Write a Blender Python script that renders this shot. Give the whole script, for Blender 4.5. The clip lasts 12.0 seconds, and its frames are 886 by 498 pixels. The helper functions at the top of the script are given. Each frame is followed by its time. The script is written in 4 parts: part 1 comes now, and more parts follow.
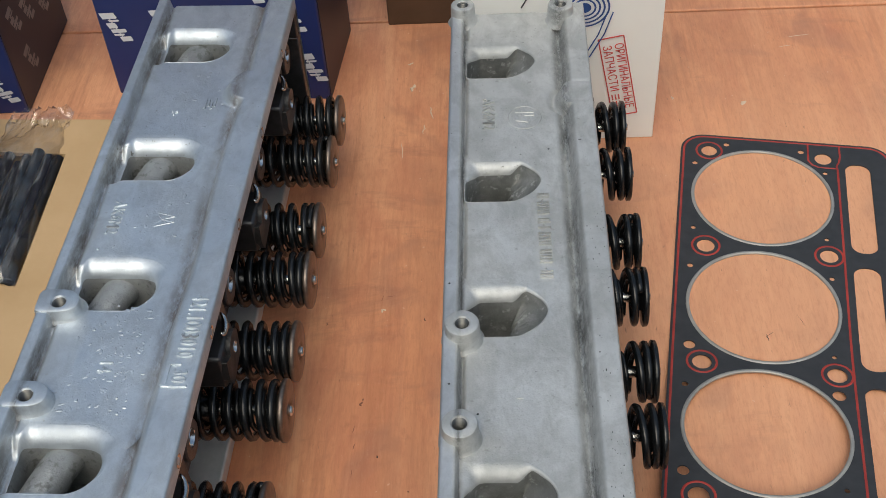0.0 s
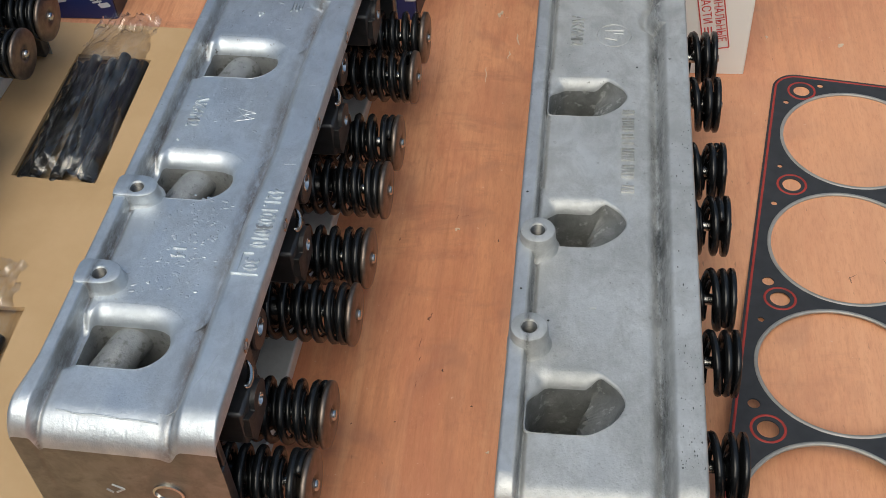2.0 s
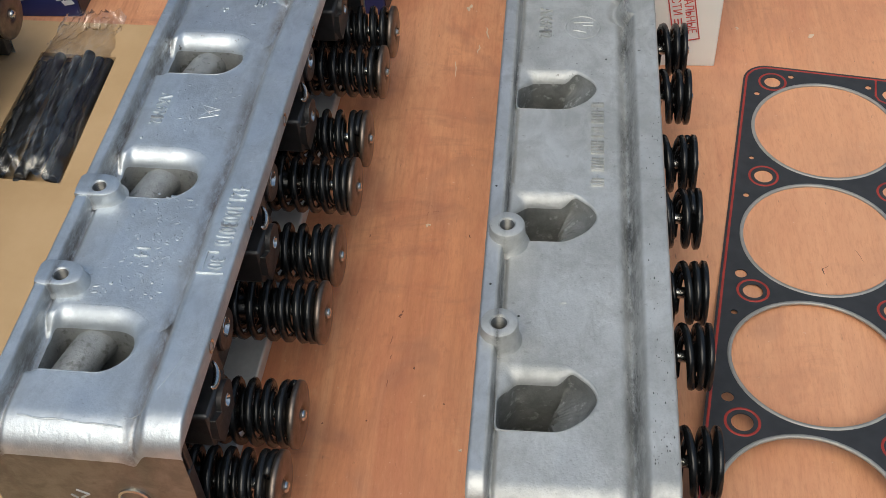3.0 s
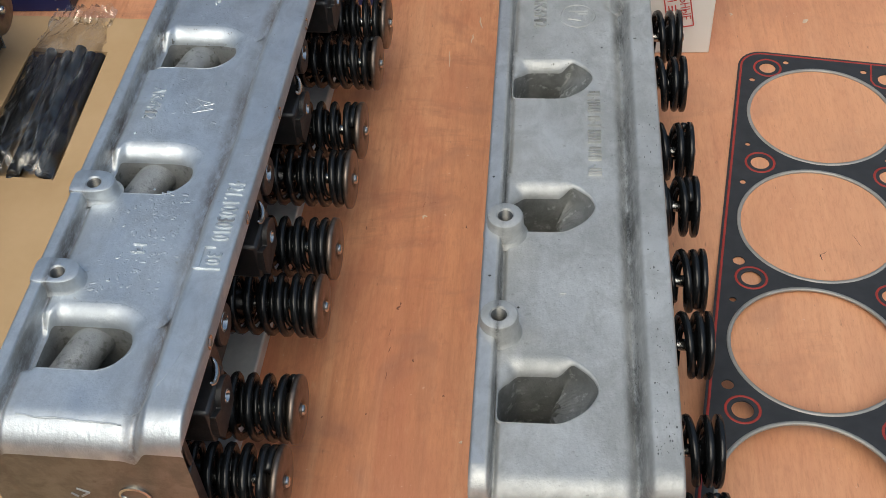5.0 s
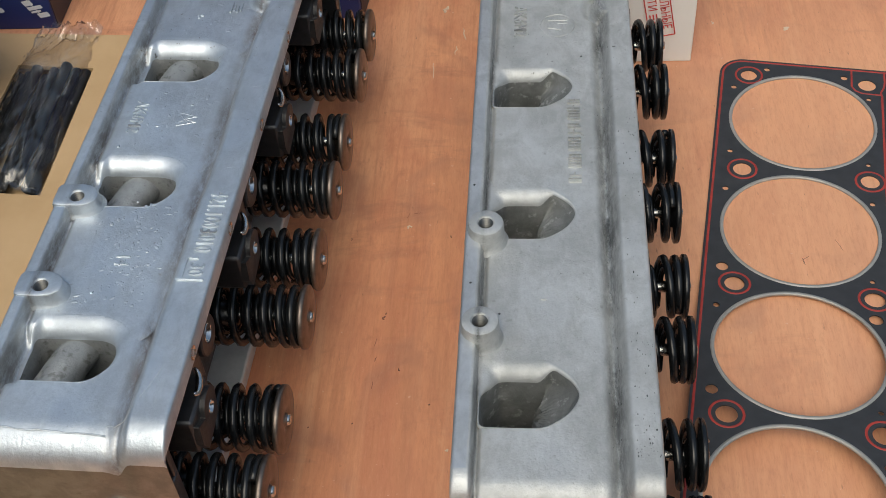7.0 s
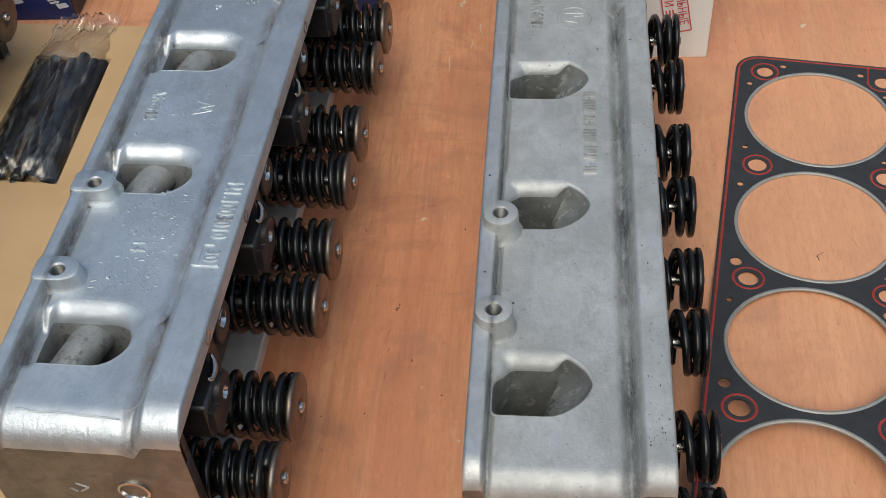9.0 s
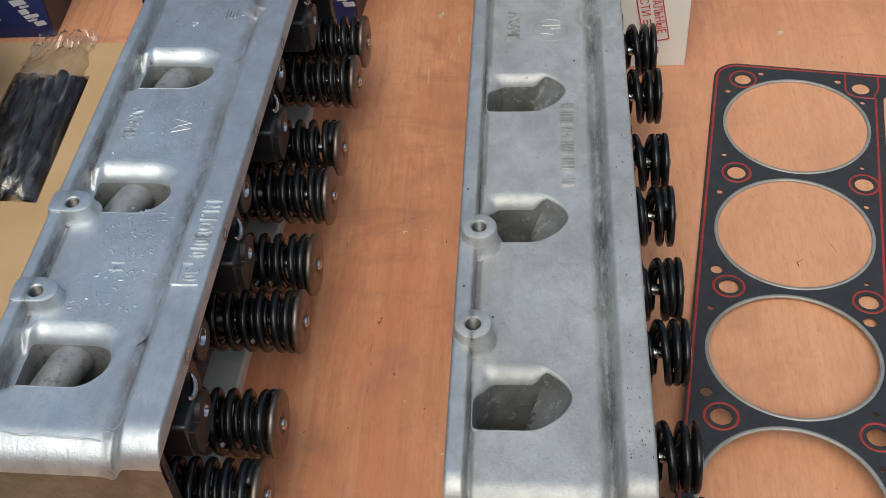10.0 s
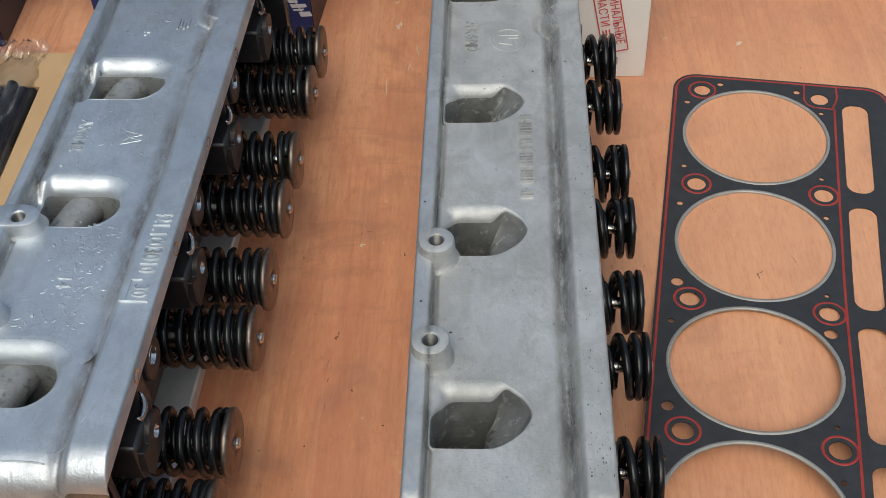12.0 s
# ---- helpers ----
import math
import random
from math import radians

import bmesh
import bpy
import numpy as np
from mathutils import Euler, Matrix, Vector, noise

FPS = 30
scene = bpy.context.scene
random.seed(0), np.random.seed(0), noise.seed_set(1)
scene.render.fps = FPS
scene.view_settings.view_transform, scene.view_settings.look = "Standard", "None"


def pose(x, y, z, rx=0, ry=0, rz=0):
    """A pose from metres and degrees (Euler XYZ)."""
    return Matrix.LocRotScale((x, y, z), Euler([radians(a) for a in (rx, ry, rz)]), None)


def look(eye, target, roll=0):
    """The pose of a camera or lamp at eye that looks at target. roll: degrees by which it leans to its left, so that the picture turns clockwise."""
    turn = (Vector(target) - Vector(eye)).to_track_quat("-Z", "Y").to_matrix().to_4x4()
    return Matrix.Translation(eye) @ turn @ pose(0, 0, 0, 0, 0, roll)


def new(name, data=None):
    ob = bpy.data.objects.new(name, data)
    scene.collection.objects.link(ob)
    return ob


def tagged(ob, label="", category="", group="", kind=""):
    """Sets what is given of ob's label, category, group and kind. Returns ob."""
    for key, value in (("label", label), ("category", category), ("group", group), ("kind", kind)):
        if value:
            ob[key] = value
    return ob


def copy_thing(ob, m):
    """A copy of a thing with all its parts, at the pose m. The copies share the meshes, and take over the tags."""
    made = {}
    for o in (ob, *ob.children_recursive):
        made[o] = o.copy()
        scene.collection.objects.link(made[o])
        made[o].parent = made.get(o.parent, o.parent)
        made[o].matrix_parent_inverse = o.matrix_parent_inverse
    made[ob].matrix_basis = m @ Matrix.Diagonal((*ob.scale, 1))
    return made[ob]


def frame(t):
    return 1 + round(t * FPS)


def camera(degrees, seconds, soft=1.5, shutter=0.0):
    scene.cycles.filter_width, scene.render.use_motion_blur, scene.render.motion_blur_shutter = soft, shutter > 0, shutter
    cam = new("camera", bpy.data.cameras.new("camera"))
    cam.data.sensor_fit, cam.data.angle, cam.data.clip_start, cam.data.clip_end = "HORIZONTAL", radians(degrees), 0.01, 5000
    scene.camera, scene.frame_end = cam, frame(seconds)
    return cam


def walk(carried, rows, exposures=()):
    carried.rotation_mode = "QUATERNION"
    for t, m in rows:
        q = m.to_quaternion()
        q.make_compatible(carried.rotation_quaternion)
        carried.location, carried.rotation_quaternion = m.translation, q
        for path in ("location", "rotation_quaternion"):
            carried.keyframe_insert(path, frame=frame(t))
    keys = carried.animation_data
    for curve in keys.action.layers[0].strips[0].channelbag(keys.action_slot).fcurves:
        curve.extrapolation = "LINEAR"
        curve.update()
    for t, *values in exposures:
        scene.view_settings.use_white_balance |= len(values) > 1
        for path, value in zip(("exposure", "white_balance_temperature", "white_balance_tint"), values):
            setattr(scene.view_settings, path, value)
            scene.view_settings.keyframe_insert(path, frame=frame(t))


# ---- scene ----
cam = camera(41.3, 12.0, 0.85)
PATH = [
    (0, (-0.21, -0.684, 0.655), (-0.305, 0.709, -0.777), -4.3),
    (0.5, (-0.203, -0.708, 0.651), (-0.326, 0.664, -0.799), -3.5),
    (1, (-0.212, -0.711, 0.65), (-0.359, 0.644, -0.814), -4.5),
    (1.5, (-0.208, -0.705, 0.629), (-0.354, 0.667, -0.819), -3.0),
    (2, (-0.213, -0.703, 0.624), (-0.43, 0.643, -0.84), -4.5),
    (2.5, (-0.219, -0.7, 0.619), (-0.421, 0.64, -0.852), -4.1),
    (3, (-0.209, -0.697, 0.617), (-0.388, 0.648, -0.852), -4.1),
    (3.2, (-0.208, -0.697, 0.615), (-0.387, 0.651, -0.852), -4.1),
    (5, (-0.212, -0.694, 0.616), (-0.379, 0.638, -0.866), -4.6),
    (5.5, (-0.208, -0.698, 0.617), (-0.366, 0.649, -0.853), -4.6),
    (6, (-0.211, -0.699, 0.618), (-0.384, 0.645, -0.854), -4.8),
    (6.5, (-0.203, -0.694, 0.613), (-0.331, 0.653, -0.86), -4.4),
    (7, (-0.204, -0.699, 0.616), (-0.364, 0.653, -0.85), -5.1),
    (7.2, (-0.202, -0.704, 0.619), (-0.398, 0.649, -0.842), -5.5),
    (8.8, (-0.205, -0.706, 0.616), (-0.413, 0.652, -0.837), -6.2),
    (9, (-0.205, -0.705, 0.613), (-0.386, 0.647, -0.85), -5.1),
    (9.5, (-0.202, -0.705, 0.612), (-0.373, 0.648, -0.851), -5.1),
    (10, (-0.2, -0.702, 0.616), (-0.361, 0.659, -0.84), -5.4),
    (10.5, (-0.202, -0.699, 0.618), (-0.418, 0.654, -0.839), -7.2),
    (11, (-0.197, -0.693, 0.617), (-0.379, 0.675, -0.831), -6.7),
    (11.5, (-0.198, -0.688, 0.607), (-0.313, 0.676, -0.851), -4.6),
    (12, (-0.198, -0.692, 0.608), (-0.295, 0.685, -0.84), -3.7),
]
walk(cam, [(t, look(eye, aim, roll)) for t, eye, aim, roll in PATH], [(0, 0.06, 6580, 3), (12, 0.04, 6580, 3)])

# ---- world and light ----
world = bpy.data.worlds.new("world")
scene.world = world
world.use_nodes = True
wn = world.node_tree.nodes
sky = wn.new("ShaderNodeTexSky")
sky.sky_type = 'NISHITA'
sky.sun_disc = False
sky.sun_elevation = radians(58)
sky.sun_rotation = radians(187)
sky.air_density = 1.3
sky.dust_density = 4.0
wn["Background"].inputs["Strength"].default_value = 0.12
world.node_tree.links.new(sky.outputs["Color"], wn["Background"].inputs["Color"])
sun_data = bpy.data.lights.new("sun", 'SUN')
sun_data.energy = 1.2
sun_data.angle = radians(55)
sun_data.color = (1.0, 0.95, 0.88)
sun = new("sun", sun_data)
sun.matrix_world = look((-0.16, -1.35, 2.2), (0, 0, 0))


# ---- materials ----
def mat(name):
    m = bpy.data.materials.new(name)
    m.use_nodes = True
    nt = m.node_tree
    return m, nt, nt.nodes["Principled BSDF"]


def node(nt, kind, **inputs):
    n = nt.nodes.new(kind)
    for k, v in inputs.items():
        n.inputs[k.replace("_", " ")].default_value = v
    return n


def coords(nt, scale=(1, 1, 1), generated="Object"):
    tc = nt.nodes.new("ShaderNodeTexCoord")
    mp = nt.nodes.new("ShaderNodeMapping")
    mp.inputs["Scale"].default_value = scale
    nt.links.new(tc.outputs[generated], mp.inputs["Vector"])
    return mp.outputs["Vector"]


def noise_tex(nt, vec, scale, detail=4.0, rough=0.55, distort=0.0):
    n = node(nt, "ShaderNodeTexNoise", Scale=scale, Detail=detail, Roughness=rough, Distortion=distort)
    nt.links.new(vec, n.inputs["Vector"])
    return n.outputs["Fac"]


def ramp(nt, fac, stops):
    r = nt.nodes.new("ShaderNodeValToRGB")
    el = r.color_ramp.elements
    while len(el) < len(stops):
        el.new(0.5)
    for e, (p, c) in zip(el, stops):
        e.position = p
        e.color = (*c, 1) if len(c) == 3 else c
    nt.links.new(fac, r.inputs["Fac"])
    return r.outputs["Color"]


def mixc(nt, fac, a, b, blend='MIX'):
    m = nt.nodes.new("ShaderNodeMix")
    m.data_type = 'RGBA'
    m.blend_type = blend
    for sock, v in ((m.inputs[0], fac), (m.inputs[6], a), (m.inputs[7], b)):
        if isinstance(v, (int, float)):
            sock.default_value = v
        elif isinstance(v, tuple):
            sock.default_value = (*v, 1)
        else:
            nt.links.new(v, sock)
    return m.outputs[2]


def bump(nt, bsdf, pairs):
    """Bumps from (height, strength, distance), one upon the other."""
    last = None
    for h, s, d in pairs:
        b = node(nt, "ShaderNodeBump", Strength=s, Distance=d)
        nt.links.new(h, b.inputs["Height"])
        if last:
            nt.links.new(last, b.inputs["Normal"])
        last = b.outputs["Normal"]
    nt.links.new(last, bsdf.inputs["Normal"])


def cast_metal(name, light, dark, rough, grain, metal=0.8, stain=(0.30, 0.28, 0.24), stain_at=0.66, grime=()):
    m, nt, b = mat(name)
    v = coords(nt)
    big = noise_tex(nt, v, 22, 5, 0.6)
    fine = noise_tex(nt, v, 900, 3, 0.6)
    mid = noise_tex(nt, v, 160, 4, 0.6)
    blotch = noise_tex(nt, coords(nt, (1, 0.7, 1)), 55, 6, 0.68, 0.4)
    col = ramp(nt, big, [(0.3, dark), (0.7, light)])
    col = mixc(nt, ramp(nt, blotch, [(0.40, (0.45, 0.45, 0.45)), (0.58, (0, 0, 0))]), col, tuple(0.72 * c for c in dark))
    col = mixc(nt, ramp(nt, mid, [(stain_at, (0, 0, 0)), (stain_at + 0.1, (0.55, 0.55, 0.55))]), col, stain)
    speck = noise_tex(nt, v, 420, 2, 0.5)
    patch = noise_tex(nt, v, 14, 3, 0.6)
    amount = mixc(nt, 1.0, ramp(nt, speck, [(0.68, (0, 0, 0)), (0.74, (0.8, 0.8, 0.8))]), ramp(nt, patch, [(0.50, (0, 0, 0)), (0.68, (1, 1, 1))]), 'MULTIPLY')
    col = mixc(nt, amount, col, tuple(0.45 * c for c in stain))
    scuff = noise_tex(nt, coords(nt, (1, 0.25, 1)), 75, 5, 0.7)
    col = mixc(nt, ramp(nt, scuff, [(0.60, (0, 0, 0)), (0.75, (0.35, 0.35, 0.35))]), col, tuple(min(1.0, 1.25 * c) for c in light))
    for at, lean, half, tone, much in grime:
        # broken dark bands, oil grime in the grooves: place, lean, half width, colour, amount
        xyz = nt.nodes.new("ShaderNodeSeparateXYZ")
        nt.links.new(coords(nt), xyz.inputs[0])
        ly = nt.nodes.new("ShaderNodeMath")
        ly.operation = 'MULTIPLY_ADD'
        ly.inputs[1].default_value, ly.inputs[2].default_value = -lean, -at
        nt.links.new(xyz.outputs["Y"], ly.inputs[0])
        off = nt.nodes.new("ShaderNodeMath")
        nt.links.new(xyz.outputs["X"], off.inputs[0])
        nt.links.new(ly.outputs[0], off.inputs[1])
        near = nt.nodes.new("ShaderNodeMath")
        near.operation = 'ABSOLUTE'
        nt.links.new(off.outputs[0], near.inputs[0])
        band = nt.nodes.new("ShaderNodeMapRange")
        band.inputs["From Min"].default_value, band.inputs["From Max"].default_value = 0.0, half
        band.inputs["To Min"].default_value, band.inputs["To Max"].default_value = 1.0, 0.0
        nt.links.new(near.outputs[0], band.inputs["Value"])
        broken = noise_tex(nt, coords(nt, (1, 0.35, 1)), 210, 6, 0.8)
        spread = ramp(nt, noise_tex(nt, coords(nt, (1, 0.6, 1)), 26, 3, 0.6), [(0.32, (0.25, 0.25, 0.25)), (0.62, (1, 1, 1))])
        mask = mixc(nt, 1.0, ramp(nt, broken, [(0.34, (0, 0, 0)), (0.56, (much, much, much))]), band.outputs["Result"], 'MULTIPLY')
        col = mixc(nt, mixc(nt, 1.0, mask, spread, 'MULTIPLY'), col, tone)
    nt.links.new(col, b.inputs["Base Color"])
    b.inputs["Metallic"].default_value = metal
    r = nt.nodes.new("ShaderNodeMapRange")
    r.inputs["From Min"].default_value = 0.3
    r.inputs["From Max"].default_value = 0.7
    r.inputs["To Min"].default_value = rough + 0.10
    r.inputs["To Max"].default_value = rough - 0.12
    nt.links.new(blotch, r.inputs["Value"])
    nt.links.new(r.outputs["Result"], b.inputs["Roughness"])
    dimple = noise_tex(nt, coords(nt, (0.8, 1, 1)), 330, 2, 0.5)
    dents = ramp(nt, dimple, [(0.34, (0, 0, 0)), (0.44, (1, 1, 1)), (0.62, (1, 1, 1)), (0.70, (1.0, 1.0, 1.0))])
    knobs = ramp(nt, noise_tex(nt, v, 260, 2, 0.5), [(0.62, (0, 0, 0)), (0.72, (1, 1, 1))])
    bump(nt, b, [(big, 0.10, 0.002), (mid, 0.20 * grain, 0.0006), (fine, 0.55 * grain, 0.0003), (dents, 0.10 * grain, 0.0002), (knobs, 0.13 * grain, 0.00025)])
    return m


def simple(name, a, c, rough, metal=0.0, scale=60.0, relief=0.2, dist=0.0005):
    m, nt, b = mat(name)
    v = coords(nt)
    n = noise_tex(nt, v, scale, 5, 0.6)
    f = noise_tex(nt, v, scale * 9, 3, 0.6)
    nt.links.new(ramp(nt, n, [(0.3, a), (0.7, c)]), b.inputs["Base Color"])
    b.inputs["Roughness"].default_value = rough
    b.inputs["Metallic"].default_value = metal
    bump(nt, b, [(n, relief, dist), (f, relief, dist * 0.5)])
    return m


PALE_SPAN = (-0.12, 0.20)


def wood_material():
    m, nt, b = mat("plywood")
    v = coords(nt, (1, 0.055, 1))
    g = noise_tex(nt, v, 26, 6, 0.62, 0.7)
    g2 = noise_tex(nt, v, 190, 4, 0.7, 0.2)
    big = noise_tex(nt, coords(nt, (1, 0.45, 1)), 3.2, 4, 0.55, 0.4)
    spots = noise_tex(nt, coords(nt, (1, 0.6, 1)), 34, 6, 0.75)
    wide = noise_tex(nt, coords(nt, (1, 0.8, 1)), 9, 5, 0.65)
    col = ramp(nt, g, [(0.25, (0.58, 0.232, 0.110)), (0.5, (0.70, 0.296, 0.146)), (0.75, (0.79, 0.367, 0.192))])
    col = mixc(nt, ramp(nt, big, [(0.35, (0, 0, 0)), (0.7, (0.75, 0.75, 0.75))]), col, (0.80, 0.425, 0.250))
    col = mixc(nt, ramp(nt, g2, [(0.30, (0.42, 0.42, 0.42)), (0.50, (0, 0, 0))]), col, (0.46, 0.168, 0.078))
    col = mixc(nt, ramp(nt, wide, [(0.45, (0, 0, 0)), (0.68, (0.62, 0.62, 0.62))]), col, (0.50, 0.205, 0.112))
    col = mixc(nt, ramp(nt, spots, [(0.66, (0, 0, 0)), (0.82, (0.2, 0.2, 0.2))]), col, (0.278, 0.128, 0.073))
    smear = noise_tex(nt, coords(nt, (0.35, 1, 1)), 24, 5, 0.7, 0.5)
    col = mixc(nt, ramp(nt, smear, [(0.56, (0, 0, 0)), (0.72, (0.58, 0.58, 0.58))]), col, (0.36, 0.155, 0.098))
    pale = noise_tex(nt, coords(nt, (1, 0.3, 1)), 55, 5, 0.7)
    col = mixc(nt, ramp(nt, pale, [(0.62, (0, 0, 0)), (0.75, (0.5, 0.5, 0.5))]), col, (0.762, 0.456, 0.275))
    flame = noise_tex(nt, coords(nt, (1, 0.28, 1)), 12, 7, 0.72, 1.1)
    col = mixc(nt, ramp(nt, flame, [(0.46, (0, 0, 0)), (0.64, (0.60, 0.60, 0.60))]), col, (0.56, 0.200, 0.112))
    rub = noise_tex(nt, coords(nt, (1, 0.5, 1)), 70, 6, 0.78, 0.3)
    col = mixc(nt, ramp(nt, rub, [(0.56, (0, 0, 0)), (0.70, (0.36, 0.36, 0.36))]), col, (0.42, 0.150, 0.088))
    smudge = noise_tex(nt, coords(nt, (1, 0.85, 1)), 17, 3, 0.5, 0.6)
    col = mixc(nt, ramp(nt, smudge, [(0.54, (0, 0, 0)), (0.74, (0.55, 0.55, 0.55))]), col, (0.33, 0.150, 0.105))
    streak = noise_tex(nt, coords(nt, (1, 0.04, 1)), 62, 4, 0.6, 0.25)
    col = mixc(nt, ramp(nt, streak, [(0.56, (0, 0, 0)), (0.70, (0.42, 0.42, 0.42))]), col, (0.47, 0.195, 0.110))
    col = mixc(nt, ramp(nt, streak, [(0.32, (0.40, 0.40, 0.40)), (0.45, (0, 0, 0))]), col, (0.80, 0.43, 0.245))
    # the sheet pales towards one side; light falloff to the back is painted in
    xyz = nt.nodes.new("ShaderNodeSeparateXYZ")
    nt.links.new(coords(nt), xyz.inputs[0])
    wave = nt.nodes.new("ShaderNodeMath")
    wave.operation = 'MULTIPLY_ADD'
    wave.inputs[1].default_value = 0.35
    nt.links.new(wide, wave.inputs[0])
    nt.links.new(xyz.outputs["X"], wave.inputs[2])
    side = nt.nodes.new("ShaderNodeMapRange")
    side.inputs["From Min"].default_value, side.inputs["From Max"].default_value = PALE_SPAN
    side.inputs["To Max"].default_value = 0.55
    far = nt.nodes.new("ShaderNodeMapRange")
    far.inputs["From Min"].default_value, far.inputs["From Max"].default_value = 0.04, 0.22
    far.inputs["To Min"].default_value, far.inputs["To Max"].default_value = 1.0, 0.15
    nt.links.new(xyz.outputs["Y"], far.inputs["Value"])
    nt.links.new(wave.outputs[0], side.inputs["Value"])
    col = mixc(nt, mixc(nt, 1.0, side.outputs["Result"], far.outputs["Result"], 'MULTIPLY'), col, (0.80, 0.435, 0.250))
    fibre = noise_tex(nt, coords(nt, (1, 0.16, 1)), 520, 5, 0.8, 0.3)
    col = mixc(nt, ramp(nt, fibre, [(0.38, (0.22, 0.22, 0.22)), (0.50, (0, 0, 0))]), col, (0.44, 0.165, 0.082))
    col = mixc(nt, ramp(nt, fibre, [(0.55, (0, 0, 0)), (0.70, (0.20, 0.20, 0.20))]), col, (0.80, 0.475, 0.300))
    pore = noise_tex(nt, coords(nt, (1, 0.22, 1)), 330, 3, 0.6)
    col = mixc(nt, ramp(nt, pore, [(0.68, (0, 0, 0)), (0.76, (0.6, 0.6, 0.6))]), col, (0.24, 0.095, 0.055))
    dust = noise_tex(nt, coords(nt), 240, 2, 0.5)
    col = mixc(nt, ramp(nt, dust, [(0.72, (0, 0, 0)), (0.78, (0.5, 0.5, 0.5))]), col, (0.80, 0.56, 0.42))
    nt.links.new(col, b.inputs["Base Color"])
    b.inputs["Roughness"].default_value = 0.5
    bump(nt, b, [(g2, 0.18, 0.0006), (spots, 0.1, 0.0006)])
    return m


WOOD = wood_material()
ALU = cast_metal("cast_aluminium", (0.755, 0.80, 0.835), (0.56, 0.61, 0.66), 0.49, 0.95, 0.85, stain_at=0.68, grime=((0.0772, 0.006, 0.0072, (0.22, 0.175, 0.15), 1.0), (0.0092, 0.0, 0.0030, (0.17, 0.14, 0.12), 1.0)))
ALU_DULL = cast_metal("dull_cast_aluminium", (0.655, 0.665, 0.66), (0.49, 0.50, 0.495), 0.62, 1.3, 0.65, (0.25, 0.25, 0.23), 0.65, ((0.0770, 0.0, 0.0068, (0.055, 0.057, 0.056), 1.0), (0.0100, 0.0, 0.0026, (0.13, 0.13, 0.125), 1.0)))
ALU_DARK = cast_metal("dark_machined_aluminium", (0.105, 0.105, 0.11), (0.055, 0.055, 0.058), 0.42, 0.5, 0.7, (0.05, 0.045, 0.04), 0.62)
# machined edge strip; the sky's blue reflection is tinted into its colour
ALU_STRIP = cast_metal("machined_strip_aluminium", (0.64, 0.66, 0.675), (0.52, 0.54, 0.555), 0.52, 0.8, 0.7, stain_at=0.70)
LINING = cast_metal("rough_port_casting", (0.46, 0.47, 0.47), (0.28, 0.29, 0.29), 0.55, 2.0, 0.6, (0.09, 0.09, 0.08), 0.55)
# matt head's rough ports: shade in their depth is put into the dark tones
LINING_DARK = cast_metal("shaded_port_casting", (0.37, 0.375, 0.365), (0.14, 0.145, 0.14), 0.6, 1.8, 0.45, (0.60, 0.61, 0.59), 0.57)
# end faces: brown stain, with the table's reflection put into the colour
END_SKIN = cast_metal("brown_end_casting", (0.31, 0.285, 0.245), (0.20, 0.18, 0.15), 0.42, 1.2, 0.75, (0.18, 0.15, 0.115), 0.60)
SPRING = simple("black_spring_steel", (0.006, 0.007, 0.008), (0.013, 0.014, 0.016), 0.27, 0.0, 120, 0.15)
CAPSTEEL = simple("brownish_steel", (0.15, 0.120, 0.102), (0.27, 0.222, 0.192), 0.42, 0.9, 140, 0.15, 0.0003)
# lower ledge: pale colour stands in for the sky it reflects
MILLED = simple("milled_aluminium", (0.66, 0.68, 0.70), (0.78, 0.80, 0.82), 0.42, 0.35, 120, 0.1, 0.0002)
STEEL = simple("bright_steel", (0.55, 0.55, 0.54), (0.68, 0.68, 0.67), 0.25, 1.0, 200, 0.1, 0.0002)
GASKET = simple("graphite_gasket", (0.026, 0.028, 0.032), (0.040, 0.042, 0.047), 0.62, 0.0, 90, 0.25, 0.0003)
BEAD = simple("red_sealant", (0.30, 0.030, 0.022), (0.42, 0.050, 0.035), 0.5, 0.0, 90, 0.2, 0.0003)
RING = simple("fire_ring_steel", (0.34, 0.335, 0.315), (0.45, 0.44, 0.415), 0.5, 0.35, 90, 0.15, 0.0002)
BOARD = simple("brown_cardboard", (0.50, 0.335, 0.175), (0.58, 0.40, 0.225), 0.85, 0.0, 14, 0.25, 0.0006)
BOARD_DARK = simple("dark_brown_cardboard", (0.075, 0.040, 0.022), (0.11, 0.062, 0.036), 0.8, 0.0, 20, 0.2, 0.0006)
BLUE = simple("blue_printed_card", (0.012, 0.026, 0.125), (0.018, 0.035, 0.155), 0.42, 0.0, 12, 0.1)
# card of the blue cartons' sides, their shade put into the colour
BLUE_SHADED = simple("shaded_blue_card", (0.014, 0.014, 0.028), (0.022, 0.021, 0.038), 0.42, 0.0, 12, 0.1)
PRINT = simple("white_print", (0.62, 0.66, 0.72), (0.70, 0.73, 0.78), 0.5, 0.0, 60, 0.05)
# the print on a shaded carton side, darkened to match
PRINT_GREY = simple("shaded_print", (0.22, 0.20, 0.20), (0.29, 0.27, 0.26), 0.5, 0.0, 60, 0.05)
PAPER = simple("white_card", (0.82, 0.83, 0.815), (0.88, 0.89, 0.875), 0.6, 0.0, 10, 0.1)
INK_RED = simple("red_ink", (0.52, 0.06, 0.055), (0.62, 0.11, 0.10), 0.6, 0.0, 200, 0.05)
INK_BLUE = simple("blue_ink", (0.02, 0.06, 0.22), (0.03, 0.085, 0.28), 0.6, 0.0, 100, 0.05)
